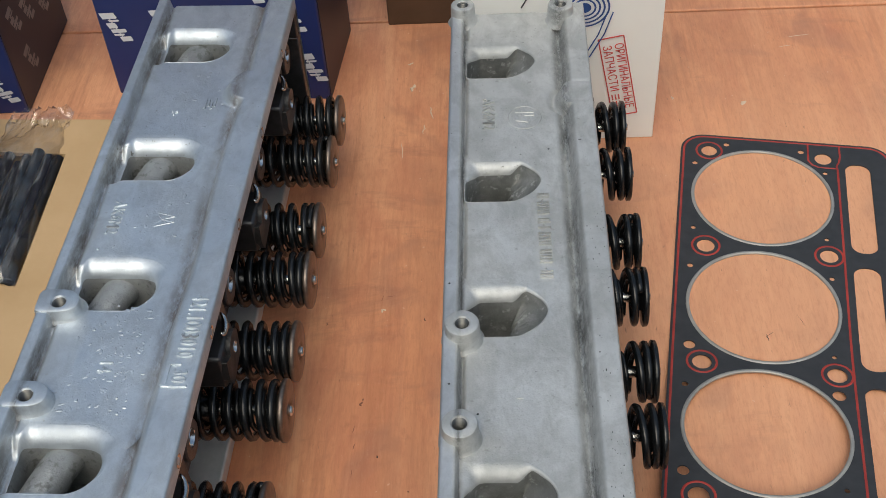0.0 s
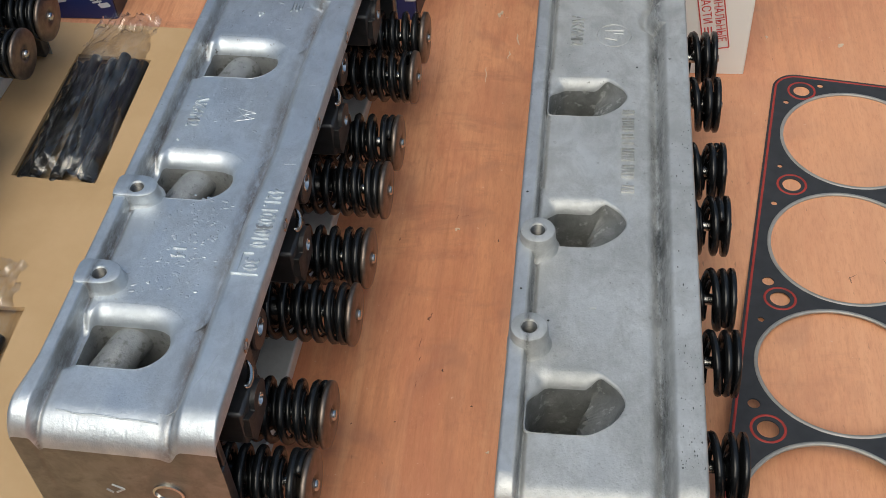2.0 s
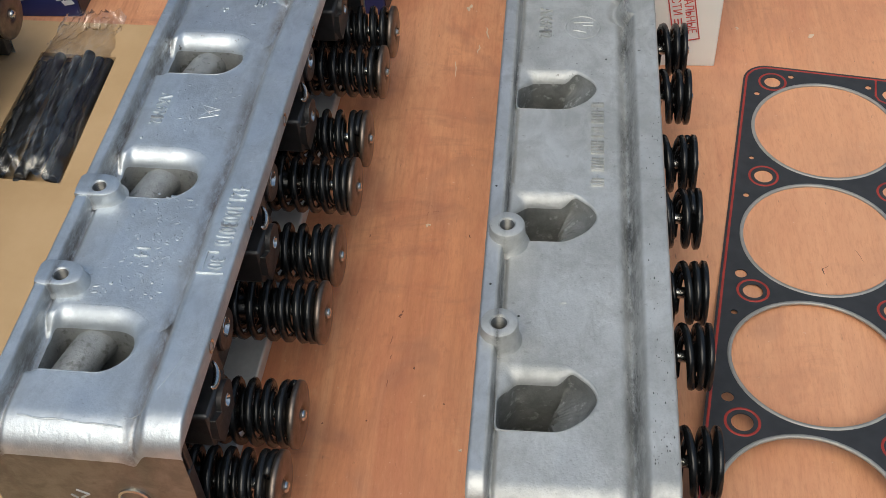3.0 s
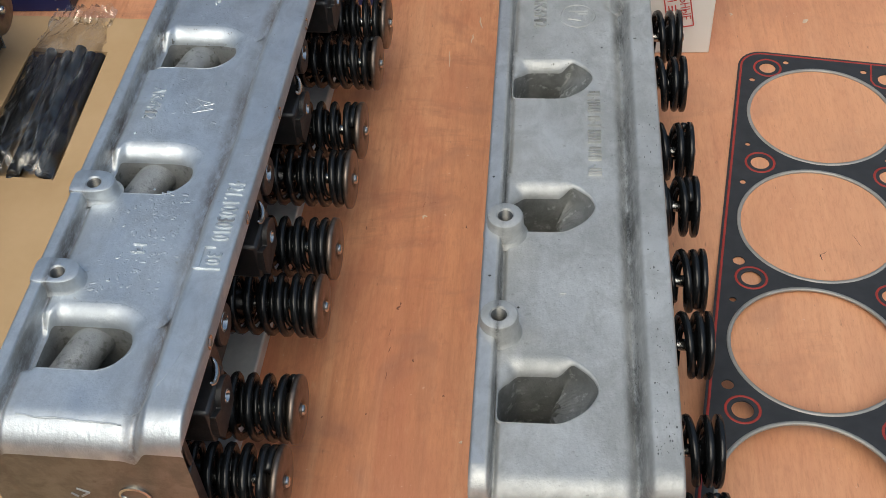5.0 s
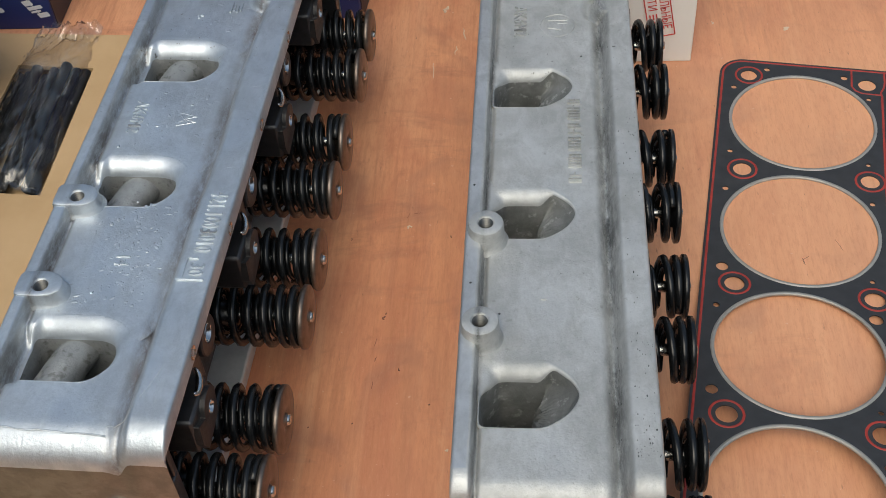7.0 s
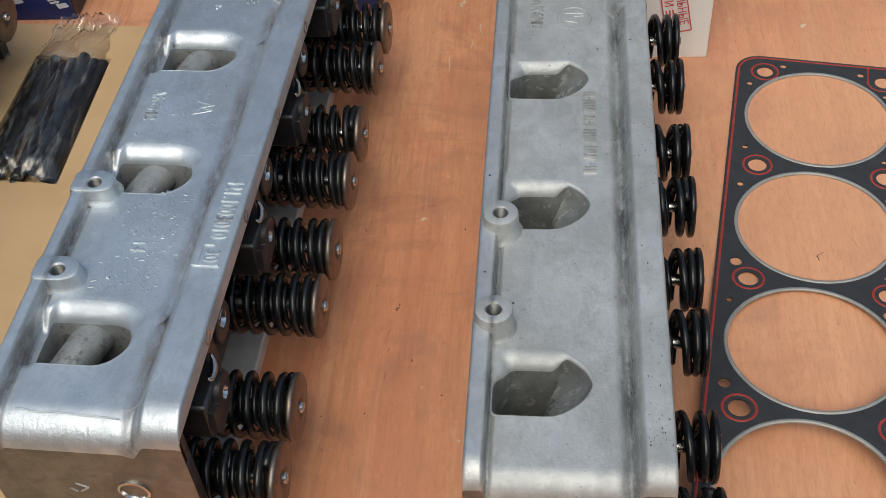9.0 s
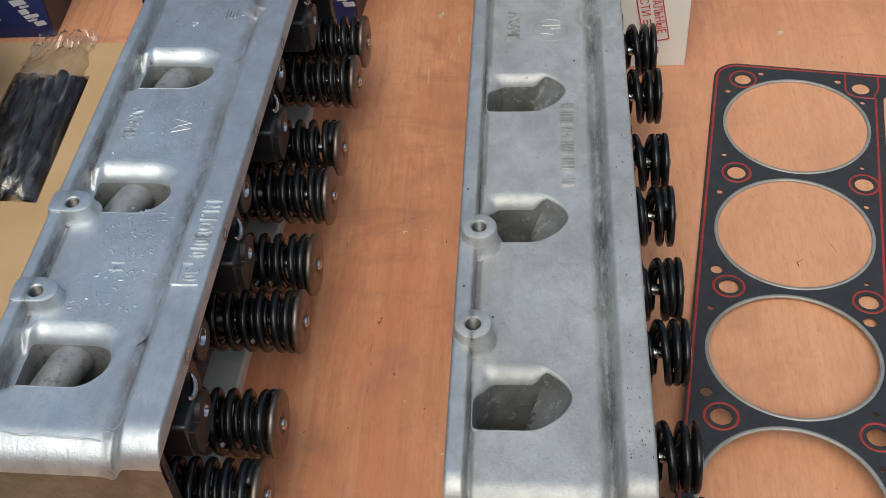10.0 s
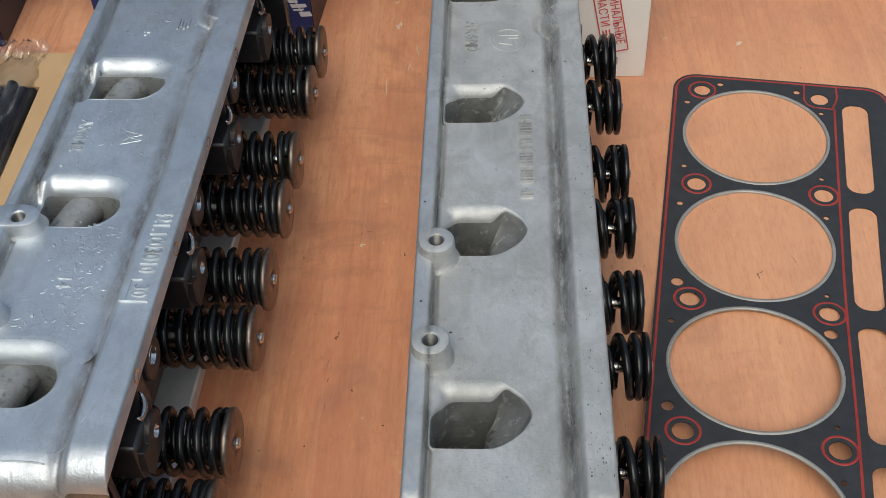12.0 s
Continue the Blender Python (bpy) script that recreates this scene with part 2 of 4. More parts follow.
INK_BLACK = simple("dark_ink", (0.03, 0.03, 0.04), (0.05, 0.05, 0.06), 0.6, 0.0, 100, 0.05)
RUBBER = simple("black_rod", (0.010, 0.011, 0.012), (0.024, 0.025, 0.027), 0.38, 0.0, 80, 0.2)
MARK = simple("dark_fleck", (0.05, 0.03, 0.02), (0.09, 0.05, 0.035), 0.8, 0.0, 80, 0.1)
SCAR = simple("brown_scar", (0.19, 0.080, 0.050), (0.27, 0.115, 0.070), 0.8, 0.0, 80, 0.1)
PIT = simple("dark_grey_pit", (0.045, 0.047, 0.048), (0.09, 0.092, 0.092), 0.7, 0.2, 200, 0.1)
THREAD = simple("threaded_metal", (0.10, 0.10, 0.098), (0.17, 0.17, 0.165), 0.4, 0.7, 200, 0.1)
CHIP = simple("pale_splinter", (0.66, 0.50, 0.36), (0.74, 0.60, 0.46), 0.7, 0.0, 80, 0.1)
PLASTER = simple("grey_plaster", (0.13, 0.12, 0.11), (0.18, 0.165, 0.15), 0.85, 0.0, 6, 0.3, 0.004)
EARTH = simple("grey_asphalt", (0.045, 0.045, 0.045), (0.065, 0.063, 0.06), 0.9, 0.0, 30, 0.4, 0.002)


def film_material():
    m, nt, b = mat("clear_plastic_film")
    out = nt.nodes["Material Output"]
    tr = nt.nodes.new("ShaderNodeBsdfTransparent")
    tr.inputs["Color"].default_value = (0.93, 0.94, 0.95, 1)
    gl = nt.nodes.new("ShaderNodeBsdfGlossy")
    gl.inputs["Roughness"].default_value = 0.24
    gl.inputs["Color"].default_value = (0.95, 0.93, 0.90, 1)
    n = noise_tex(nt, coords(nt, (1, 0.22, 1)), 60, 4, 0.6, 0.9)
    bp = node(nt, "ShaderNodeBump", Strength=0.16, Distance=0.003)
    nt.links.new(n, bp.inputs["Height"])
    nt.links.new(bp.outputs["Normal"], gl.inputs["Normal"])
    fr = node(nt, "ShaderNodeFresnel", IOR=1.3)
    nt.links.new(bp.outputs["Normal"], fr.inputs["Normal"])
    mx = nt.nodes.new("ShaderNodeMixShader")
    ad = nt.nodes.new("ShaderNodeMath")
    ad.inputs[1].default_value = 0.11
    nt.links.new(fr.outputs["Fac"], ad.inputs[0])
    nt.links.new(ad.outputs[0], mx.inputs["Fac"])
    nt.links.new(tr.outputs[0], mx.inputs[1])
    nt.links.new(gl.outputs[0], mx.inputs[2])
    # folded layers are whitish in slanting streaks, which also paint in glints
    tc = nt.nodes.new("ShaderNodeTexCoord")
    mp = nt.nodes.new("ShaderNodeMapping")
    mp.inputs["Rotation"].default_value = (0, 0, 0.5)
    mp.inputs["Scale"].default_value = (1, 0.2, 1)
    nt.links.new(tc.outputs["Object"], mp.inputs["Vector"])
    crease = ramp(nt, noise_tex(nt, mp.outputs["Vector"], 70, 3, 0.55, 0.7), [(0.45, (0, 0, 0)), (0.50, (0.20, 0.20, 0.20)), (0.52, (0.06, 0.06, 0.06)), (0.57, (0, 0, 0))])
    wide = ramp(nt, noise_tex(nt, coords(nt), 26, 3, 0.5, 0.8), [(0.42, (0.10, 0.10, 0.10)), (0.66, (1, 1, 1))])
    pale_streaks = mixc(nt, 1.0, crease, wide, 'MULTIPLY')
    white = nt.nodes.new("ShaderNodeBsdfDiffuse")
    white.inputs["Color"].default_value = (0.74, 0.77, 0.80, 1)
    layers = nt.nodes.new("ShaderNodeMixShader")
    nt.links.new(pale_streaks, layers.inputs["Fac"])
    nt.links.new(mx.outputs[0], layers.inputs[1])
    nt.links.new(white.outputs[0], layers.inputs[2])
    nt.links.new(layers.outputs[0], out.inputs["Surface"])
    return m


FILM = film_material()


# ---- mesh helpers ----
def part(name, bm, material, parent=None, label="", smooth=False, bevel=0.0):
    me = bpy.data.meshes.new(name)
    bm.to_mesh(me)
    bm.free()
    return part_mesh(name, me, material, parent, label, smooth, bevel)


def part_mesh(name, me, material, parent=None, label="", smooth=False, bevel=0.0):
    ob = new(name, me)
    me.materials.append(material)
    me.polygons.foreach_set("use_smooth", [True] * len(me.polygons))
    if not smooth:
        me.set_sharp_from_angle(angle=radians(34))
    if parent:
        ob.parent = parent
    if label:
        tagged(ob, label)
    if bevel:
        mod = ob.modifiers.new("bevel", 'BEVEL')
        mod.width, mod.segments, mod.limit_method = bevel, 2, 'ANGLE'
    return ob


def thing(name, label, category, m, group="", kind=""):
    ob = new(name)
    ob.empty_display_size = 0.02
    ob.matrix_world = m
    return tagged(ob, label, category, group, kind)


def add_box(bm, x0, x1, y0, y1, z0, z1):
    r = bmesh.ops.create_cube(bm, size=1.0)
    bmesh.ops.transform(bm, verts=r["verts"], matrix=Matrix.Translation(((x0 + x1) / 2, (y0 + y1) / 2, (z0 + z1) / 2))
                        @ Matrix.Diagonal((x1 - x0, y1 - y0, z1 - z0, 1)))
    return r["verts"]


def box(*b):
    bm = bmesh.new()
    add_box(bm, *b)
    return bm


def add_lathe(bm, profile, m, seg=28, close=False):
    """Turns (radius, height) pairs round the local z axis."""
    rings = []
    for r, h in profile:
        if r < 1e-6:
            rings.append([bm.verts.new(m @ Vector((0, 0, h)))])
        else:
            rings.append([bm.verts.new(m @ Vector((r * math.cos(2 * math.pi * i / seg), r * math.sin(2 * math.pi * i / seg), h))) for i in range(seg)])
    for a, b in zip(rings, rings[1:]):
        for i in range(seg):
            j = (i + 1) % seg
            q = [a[i % len(a)], a[j % len(a)], b[j % len(b)], b[i % len(b)]]
            q = list(dict.fromkeys(q))
            if len(q) > 2:
                bm.faces.new(q)


def lathe(profile, m=Matrix(), seg=28):
    bm = bmesh.new()
    add_lathe(bm, profile, m, seg)
    bmesh.ops.recalc_face_normals(bm, faces=bm.faces)
    return bm


def add_tube(bm, pts, r, sides=8, caps=True):
    """A tube of radius r (a number or one for each point) along points."""
    pts = [Vector(p) for p in pts]
    rings, up = [], None
    for i, p in enumerate(pts):
        d = (pts[min(i + 1, len(pts) - 1)] - pts[max(i - 1, 0)]).normalized()
        if up is None:
            up = d.orthogonal().normalized()
        up = (up - d * up.dot(d)).normalized()
        side = d.cross(up)
        rr = r[i] if isinstance(r, (list, tuple)) else r
        rings.append([bm.verts.new(p + rr * (math.cos(2 * math.pi * k / sides) * up + math.sin(2 * math.pi * k / sides) * side)) for k in range(sides)])
    for a, b in zip(rings, rings[1:]):
        for k in range(sides):
            bm.faces.new((a[k], a[(k + 1) % sides], b[(k + 1) % sides], b[k]))
    if caps:
        bm.faces.new(list(reversed(rings[0])))
        bm.faces.new(rings[-1])


def tube(pts, r, sides=8, caps=True):
    bm = bmesh.new()
    add_tube(bm, pts, r, sides, caps)
    bmesh.ops.recalc_face_normals(bm, faces=bm.faces)
    return bm


def text_mesh(body, size, depth, spacing=1.0, width=1.0):
    cu = bpy.data.curves.new("lettering", 'FONT')
    cu.body, cu.size, cu.extrude, cu.align_x, cu.align_y = body, size, depth, 'CENTER', 'CENTER'
    cu.space_character = spacing
    cu.resolution_u = 3
    ob = new("lettering", cu)
    bpy.context.view_layer.update()
    me = bpy.data.meshes.new_from_object(ob.evaluated_get(bpy.context.evaluated_depsgraph_get()))
    bpy.data.objects.remove(ob)
    bpy.data.curves.remove(cu)
    me.transform(Matrix.Diagonal((width, 1, 1, 1)))
    return me


def flat_outline(name, loops, depth):
    """A mesh of a flat plate whose outer loop and holes are given, depth thick."""
    cu = bpy.data.curves.new(name, 'CURVE')
    cu.dimensions, cu.fill_mode, cu.extrude = '2D', 'BOTH', depth / 2
    for loop in loops:
        sp = cu.splines.new('POLY')
        sp.points.add(len(loop) - 1)
        for p, (x, y) in zip(sp.points, loop):
            p.co = (x, y, 0, 1)
        sp.use_cyclic_u = True
    ob = new(name, cu)
    bpy.context.view_layer.update()
    me = bpy.data.meshes.new_from_object(ob.evaluated_get(bpy.context.evaluated_depsgraph_get()))
    bpy.data.objects.remove(ob)
    bpy.data.curves.remove(cu)
    return me


def circle(x, y, r, n=48):
    return [(x + r * math.cos(2 * math.pi * i / n), y + r * math.sin(2 * math.pi * i / n)) for i in range(n)]


def round_rect(x0, x1, y0, y1, r, step=0.004, n=8):
    pts = []
    for cx, cy, a in ((x1 - r, y1 - r, 0), (x0 + r, y1 - r, 90), (x0 + r, y0 + r, 180), (x1 - r, y0 + r, 270)):
        arc = [(cx + r * math.cos(radians(a + 90 * i / n)), cy + r * math.sin(radians(a + 90 * i / n))) for i in range(n + 1)]
        if pts:
            pts += between(pts[-1], arc[0], step)
        pts += arc
    return pts + between(pts[-1], pts[0], step)


def between(a, b, step):
    k = int(math.hypot(b[0] - a[0], b[1] - a[1]) / step)
    return [(a[0] + (b[0] - a[0]) * i / (k + 1), a[1] + (b[1] - a[1]) * i / (k + 1)) for i in range(1, k + 1)]


# ---- the table and the ground ----
ground = part("ground", box(-6, 6, -6, 6, -0.82, -0.78), EARTH, label="grey asphalt ground under the market table")
tagged(ground, category="ground", kind="structure")
# unseen walls, added to block low sky and darken reflections
for nm, b in (("wall_south", (-4, 4, -3.1, -3.0, -0.78, 1.7)), ("wall_north", (-4, 4, 4.0, 4.1, -0.78, 1.3)), ("wall_west", (-4.1, -4.0, -3.1, 4.1, -0.78, 1.5)), ("wall_east", (4.0, 4.1, -3.1, 4.1, -0.78, 1.5))):
    tagged(part(nm, box(*b), PLASTER, label="plain grey-brown unseen wall, added to shape light and reflections"), category="wall", kind="structure")
table = thing("table", "orange-brown varnished plywood table of two sheets, scuffed", "table", pose(0, 0, 0))
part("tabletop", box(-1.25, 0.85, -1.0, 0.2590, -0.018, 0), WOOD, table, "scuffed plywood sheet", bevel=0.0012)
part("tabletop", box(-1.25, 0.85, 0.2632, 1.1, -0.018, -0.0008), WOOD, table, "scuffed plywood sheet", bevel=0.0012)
for lx in (-1.2, 0.8):
    for ly in (-0.95, 1.05):
        part("leg", box(lx - 0.03, lx + 0.03, ly - 0.03, ly + 0.03, -0.78, -0.018), WOOD, table)

# ---- cylinder heads ----
HEAD_L, HEAD_H = 0.473, 0.160
WIDTH = {"bright": 0.1035, "dull": 0.0964}
FLOOR = 0.1525
CAVITY = 0.067
BOSSES = {"bright": ((0.0122, 0.1632, 0.0108, 0.1610), (0.0132, 0.0965, 0.0108, 0.1610)),
          "dull": ((0.0112, 0.160, 0.0096, 0.1665), (0.0106, 0.093, 0.0096, 0.1665), (0.0085, 0.4630, 0.0086, 0.1670), (0.0793, 0.4606, 0.0092, 0.1670))}
PORT_U, PORTS = 0.0356, (0.4236, 0.2978, 0.1864, 0.0633)
AXIS_Z = 0.0625
VALVES = {"bright": ((0.4437, 0.3945), (0.3205, 0.2720), (0.2085, 0.1608), (0.0850, 0.0380)),
          "dull": ((0.4450, 0.3910), (0.3205, 0.2690), (0.2055, 0.1565), (0.0845, 0.0360))}
PEDESTALS = (0.395, 0.2785, 0.166, 0.0535)


def smooth01(t):
    t = np.clip(t, 0, 1)
    return t * t * (3 - 2 * t)


def poly_distance(px, py, poly):
    """Signed distance to a convex polygon with softened corners, given counter-clockwise; negative inside."""
    d, k = np.zeros(px.shape), 0.0013
    for (ax, ay), (bx, by) in zip(poly, poly[1:] + poly[:1]):
        l = math.hypot(bx - ax, by - ay)
        d = d + np.exp(np.clip(((px - ax) * (by - ay) - (py - ay) * (bx - ax)) / l / k, -60, 60))
    return k * np.log(d + 1e-30)


DULL_PORT_U, DULL_PORTS = 0.0343, (0.4130, 0.2890, 0.1803, 0.0585)


def port_edge(du, dv, style):
    """Signed distance to a port's outline, the radius of its lip and its depth."""
    if style == "bright":
        low, across = dv + 0.0057, du - 0.0020
        rad = np.where(across > 0, 0.0158, np.where(low > 0, 0.006, 0.004))
        qx, qy = np.abs(across) - 0.0245 + rad, np.abs(low) - 0.0163 + rad
        sd = np.hypot(np.maximum(qx, 0), np.maximum(qy, 0)) + np.minimum(np.maximum(qx, qy), 0) - rad
        roll = 0.0009 + np.maximum(0.0114 * smooth01((dv + 0.004) / 0.016) * smooth01((du + 0.0250) / 0.008), 0.0034 * smooth01((du - 0.002) / 0.016) * smooth01((dv + 0.019) / 0.019))
        return sd - roll, roll
    sd = poly_distance(du, dv, [(-0.0235, -0.0195), (0.0085, -0.0200), (0.0212, -0.0110), (0.0266, 0.0000), (0.0236, 0.0095), (0.0105, 0.0205), (-0.0235, 0.0205)])
    return sd, 0.0007 + 0.0085 * smooth01((dv + 0.004) / 0.018) * (0.15 + 0.85 * smooth01((0.014 - du) / 0.010))


def gully(u, v):
    """Depth of the dark scoops between the shiny head's ports and its edge strip."""
    d = 0 * u
    for vc in PORTS:
        d = d + 0.0095 * np.exp(-np.clip((u - 0.0120) / 0.0042, -9, 9) ** 2) * smooth01((v - vc + 0.0265) / 0.010) * smooth01((vc + 0.0150 - v) / 0.012)
    return d


def port_mesh(style, uc, vc):
    """A port: its rolled lip, its wall and its floor, as rings about its axis."""
    n = 132
    ang = np.linspace(0, 2 * math.pi, n, endpoint=False)
    ca, sa = np.cos(ang), np.sin(ang)
    bm = bmesh.new()
    rings, rg = [], random.Random(int(vc * 1000))

    def ring(t):
        lo, hi = np.zeros(n), np.full(n, 0.045)
        for _ in range(40):
            mid = (lo + hi) / 2
            sd, roll = port_edge(mid * ca, mid * sa, style)
            out = sd + roll * t > 0
            hi, lo = np.where(out, mid, hi), np.where(out, lo, mid)
        sd, roll = port_edge(lo * ca, lo * sa, style)
        return lo, roll

    for t in (-0.6, 0.0, 0.2, 0.4, 0.55, 0.7, 0.82, 0.91, 0.97, 1.0):
        r, roll = ring(t)
        tt = max(t, 0.0)
        z = FLOOR + (0.0002 if t >= 0 else -0.0006) - roll * (1 - math.sqrt(1 - tt * tt))
        if style == "bright":
            z = z - gully(uc + r * ca, vc + r * sa)
        rings.append(np.stack([uc + r * ca, vc + r * sa, z], -1))
    edge_r, edge_z = r, z
    deep = 0.064 if style == "bright" else 0.072
    for shrink, f in ((0.985, 0.12), (0.965, 0.30), (0.94, 0.55), (0.91, 0.80), (0.86, 0.95), (0.78, 1.0), (0.69, 1.0), (0.6, 1.0), (0.5, 1.0), (0.4, 1.0), (0.3, 1.0), (0.2, 1.0), (0.1, 1.0)):
        du = edge_r * shrink * ca
        # in the matt head the wall towards the springs leans
        ridge = smooth01((du - 0.25 * edge_r * shrink * sa + 0.0025 + 0.0012 * np.sin(9 * ang + 40 * vc)) / 0.0075)
        bottom = FLOOR - (deep if style == "bright" else deep + (np.clip(0.005 + 0.75 * (0.021 - du), 0.004, deep) - deep) * ridge)
        z = edge_z + (bottom - edge_z) * f + np.array([rg.uniform(-0.0004, 0.0004) for _ in range(n)])
        rings.append(np.stack([uc + du, vc + edge_r * shrink * sa, z], -1))
    vs = [[bm.verts.new(p) for p in rg_] for rg_ in rings]
    tip = bm.verts.new((uc, vc, float(np.mean(rings[-1][:, 2]))))
    for k in range(len(vs) - 1):
        for i in range(n):
            f = bm.faces.new((vs[k][i], vs[k][(i + 1) % n], vs[k + 1][(i + 1) % n], vs[k + 1][i]))
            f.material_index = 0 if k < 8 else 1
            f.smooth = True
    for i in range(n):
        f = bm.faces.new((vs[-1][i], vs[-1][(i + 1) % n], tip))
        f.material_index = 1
    bmesh.ops.recalc_face_normals(bm, faces=bm.faces)
    if sum(f.normal.z for f in bm.faces if f.material_index == 0) < 0:
        bmesh.ops.reverse_faces(bm, faces=bm.faces)
    return bm


def top_height(u, v, style):
    """Height of a head's manifold face at u across and v along it."""
    h = np.full(u.shape, FLOOR)
    # the long strips on both sides of the sunk panel
    if style == "bright":
        lip = 0.0072 + 0.0005 * np.sin(v * 60)
        edge = 0.0853 + 0.006 * v + 0.0012 * np.sin(v * 38) * smooth01((v - 0.12) / 0.05)
        edge = edge - 0.0125 * np.sqrt(np.clip(1 - ((v - 0.366) / 0.0155) ** 2, 0, 1))
        soft = 0.0085
    else:
        lip = 0.0085 + 0 * v
        edge = 0.0833 - 0.006 * np.sqrt(np.clip(1 - ((v - 0.368) / 0.0125) ** 2, 0, 1))
        soft = 0.0068
    left = 1 - smooth01((u - lip) / 0.0022)
    right = smooth01((u - edge + soft) / soft)
    groove = np.exp(-(((u - edge + soft) / (0.0034 if style == "dull" else 0.0036)) ** 2)) * (0.0036 if style == "dull" else 0.0024)
    if style == "bright":
        groove = groove * (1 - 0.8 * np.exp(-((v - 0.366) / 0.024) ** 4))
    groove = groove + np.exp(-(((u - lip - 0.0024) / 0.0014) ** 2)) * 0.0022
    h = h + (HEAD_H - FLOOR) * np.maximum(left, right) - groove
    if style == "bright":
        h = h - gully(u, v) * (1 - left)
        h = h + (HEAD_H - FLOOR) * smooth01((v - 0.4700) / 0.003) * 0.12
    else:
        h = np.where((v > 0.358) & (v < 0.380) & (u > 0.05), np.minimum(h, HEAD_H - 0.0007), h)
    # rounded ends and edges
    r = 0.0185 if style == "bright" else 0.0125
    e = np.clip((r - v) / r, 0, 1)
    h = h - r * (1 - np.sqrt(1 - e * e * 0.98))
    for dist, rr in ((HEAD_L - v, 0.003), (u, 0.0022), (WIDTH[style] - u, 0.0014)):
        e = np.clip((rr - dist) / rr, 0, 1)
        h = h - rr * (1 - np.sqrt(1 - e * e * 0.98))
    # cast skin: shallow dents and pits
    rg = np.random.RandomState(5 if style == "bright" else 6)
    rough = rg.normal(0, 1, u.shape)
    soft_rough = (rough + np.roll(rough, 1, 0) + np.roll(rough, 1, 1) + np.roll(rough, (1, 1), (0, 1))) / 2
    pits = np.where(rg.uniform(0, 1, u.shape) > 0.9985, -0.0005, 0)
    return h + soft_rough * ((0.000022 if style == "bright" else 0.00005) + 0.000016 * smooth01((0.016 - v) / 0.008)) + pits


def head_body(style):
    nu, nv = 161, 431
    us, vs = np.linspace(0, WIDTH[style], nu), np.linspace(0, HEAD_L, nv)
    U, V = np.meshgrid(us, vs)
    Z = top_height(U, V, style)
    W = U - (0.0045 * smooth01((0.045 - V) / 0.04) * (1 - np.clip(U / 0.011, 0, 1)) if style == "bright" else 0)
    verts = np.stack([W, V, Z], -1).reshape(-1, 3).tolist()
    idx = np.arange(nu * nv).reshape(nv, nu)
    faces = np.stack([idx[:-1, :-1], idx[:-1, 1:], idx[1:, 1:], idx[1:, :-1]], -1).reshape(-1, 4)
    # leave the ports open
    uc, ports = (PORT_U, PORTS) if style == "bright" else (DULL_PORT_U, DULL_PORTS)
    hole = np.zeros(U.shape, dtype=bool)
    for bu, bv, _, _ in BOSSES[style]:
        hole |= np.hypot(U - bu, V - bv) < 0.0060
    for vc in ports:
        sd, roll = port_edge(U - uc, V - vc, style)
        hole |= sd < -0.25 * roll - 0.0003
    faces = faces[~hole.ravel()[faces].any(1)].tolist()

    def skirt(loop, z):
        base = len(verts)
        for i in loop:
            x, y, _ = verts[i]
            verts.append([x, y, z])
        for k in range(len(loop) - 1):
            faces.append([loop[k + 1], loop[k], base + k, base + k + 1])
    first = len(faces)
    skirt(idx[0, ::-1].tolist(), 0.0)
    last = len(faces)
    skirt(idx[::-1, 0].tolist()[::-1], 0.0)
    skirt(idx[-1, :].tolist(), 0.0)
    skirt(idx[:, -1].tolist(), 0.149)
    me = bpy.data.meshes.new("casting")
    me.from_pydata(verts, [], faces)
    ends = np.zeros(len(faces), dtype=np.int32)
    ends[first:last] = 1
    ends[:first][np.array([verts[q[0]][0] < (0.0072 if style == "dull" else 0) and verts[q[0]][1] > 0.012 for q in faces[:first]])] = 2
    me.polygons.foreach_set("material_index", ends)
    me.update()
    bm = bmesh.new()
    bm.from_mesh(me)
    bmesh.ops.recalc_face_normals(bm, faces=bm.faces)
    bm.to_mesh(me)
    bm.free()
    return me


def coil(r, wire, x0, x1, turns, sides=8, steps=18, squash=0.16):
    """A helix along x with closed ends."""
    n = int(turns * steps)
    pts = []
    for i in range(n + 1):
        t = i / n
        s = t * turns
        # the last turn on each side lies flat
        if s < 1:
            p = squash * s * 0.45
        elif s > turns - 1:
            p = 1 - squash * (turns - s) * 0.45
        else:
            p = squash * 0.45 + (1 - squash * 0.9) * (s - 1) / (turns - 2)
        a = 2 * math.pi * s
        pts.append((x0 + wire + (x1 - x0 - 2 * wire) * p, r * math.cos(a), r * math.sin(a)))
    return tube(pts, wire, sides)


AXIS_X = Matrix.Rotation(radians(90), 4, 'Y')


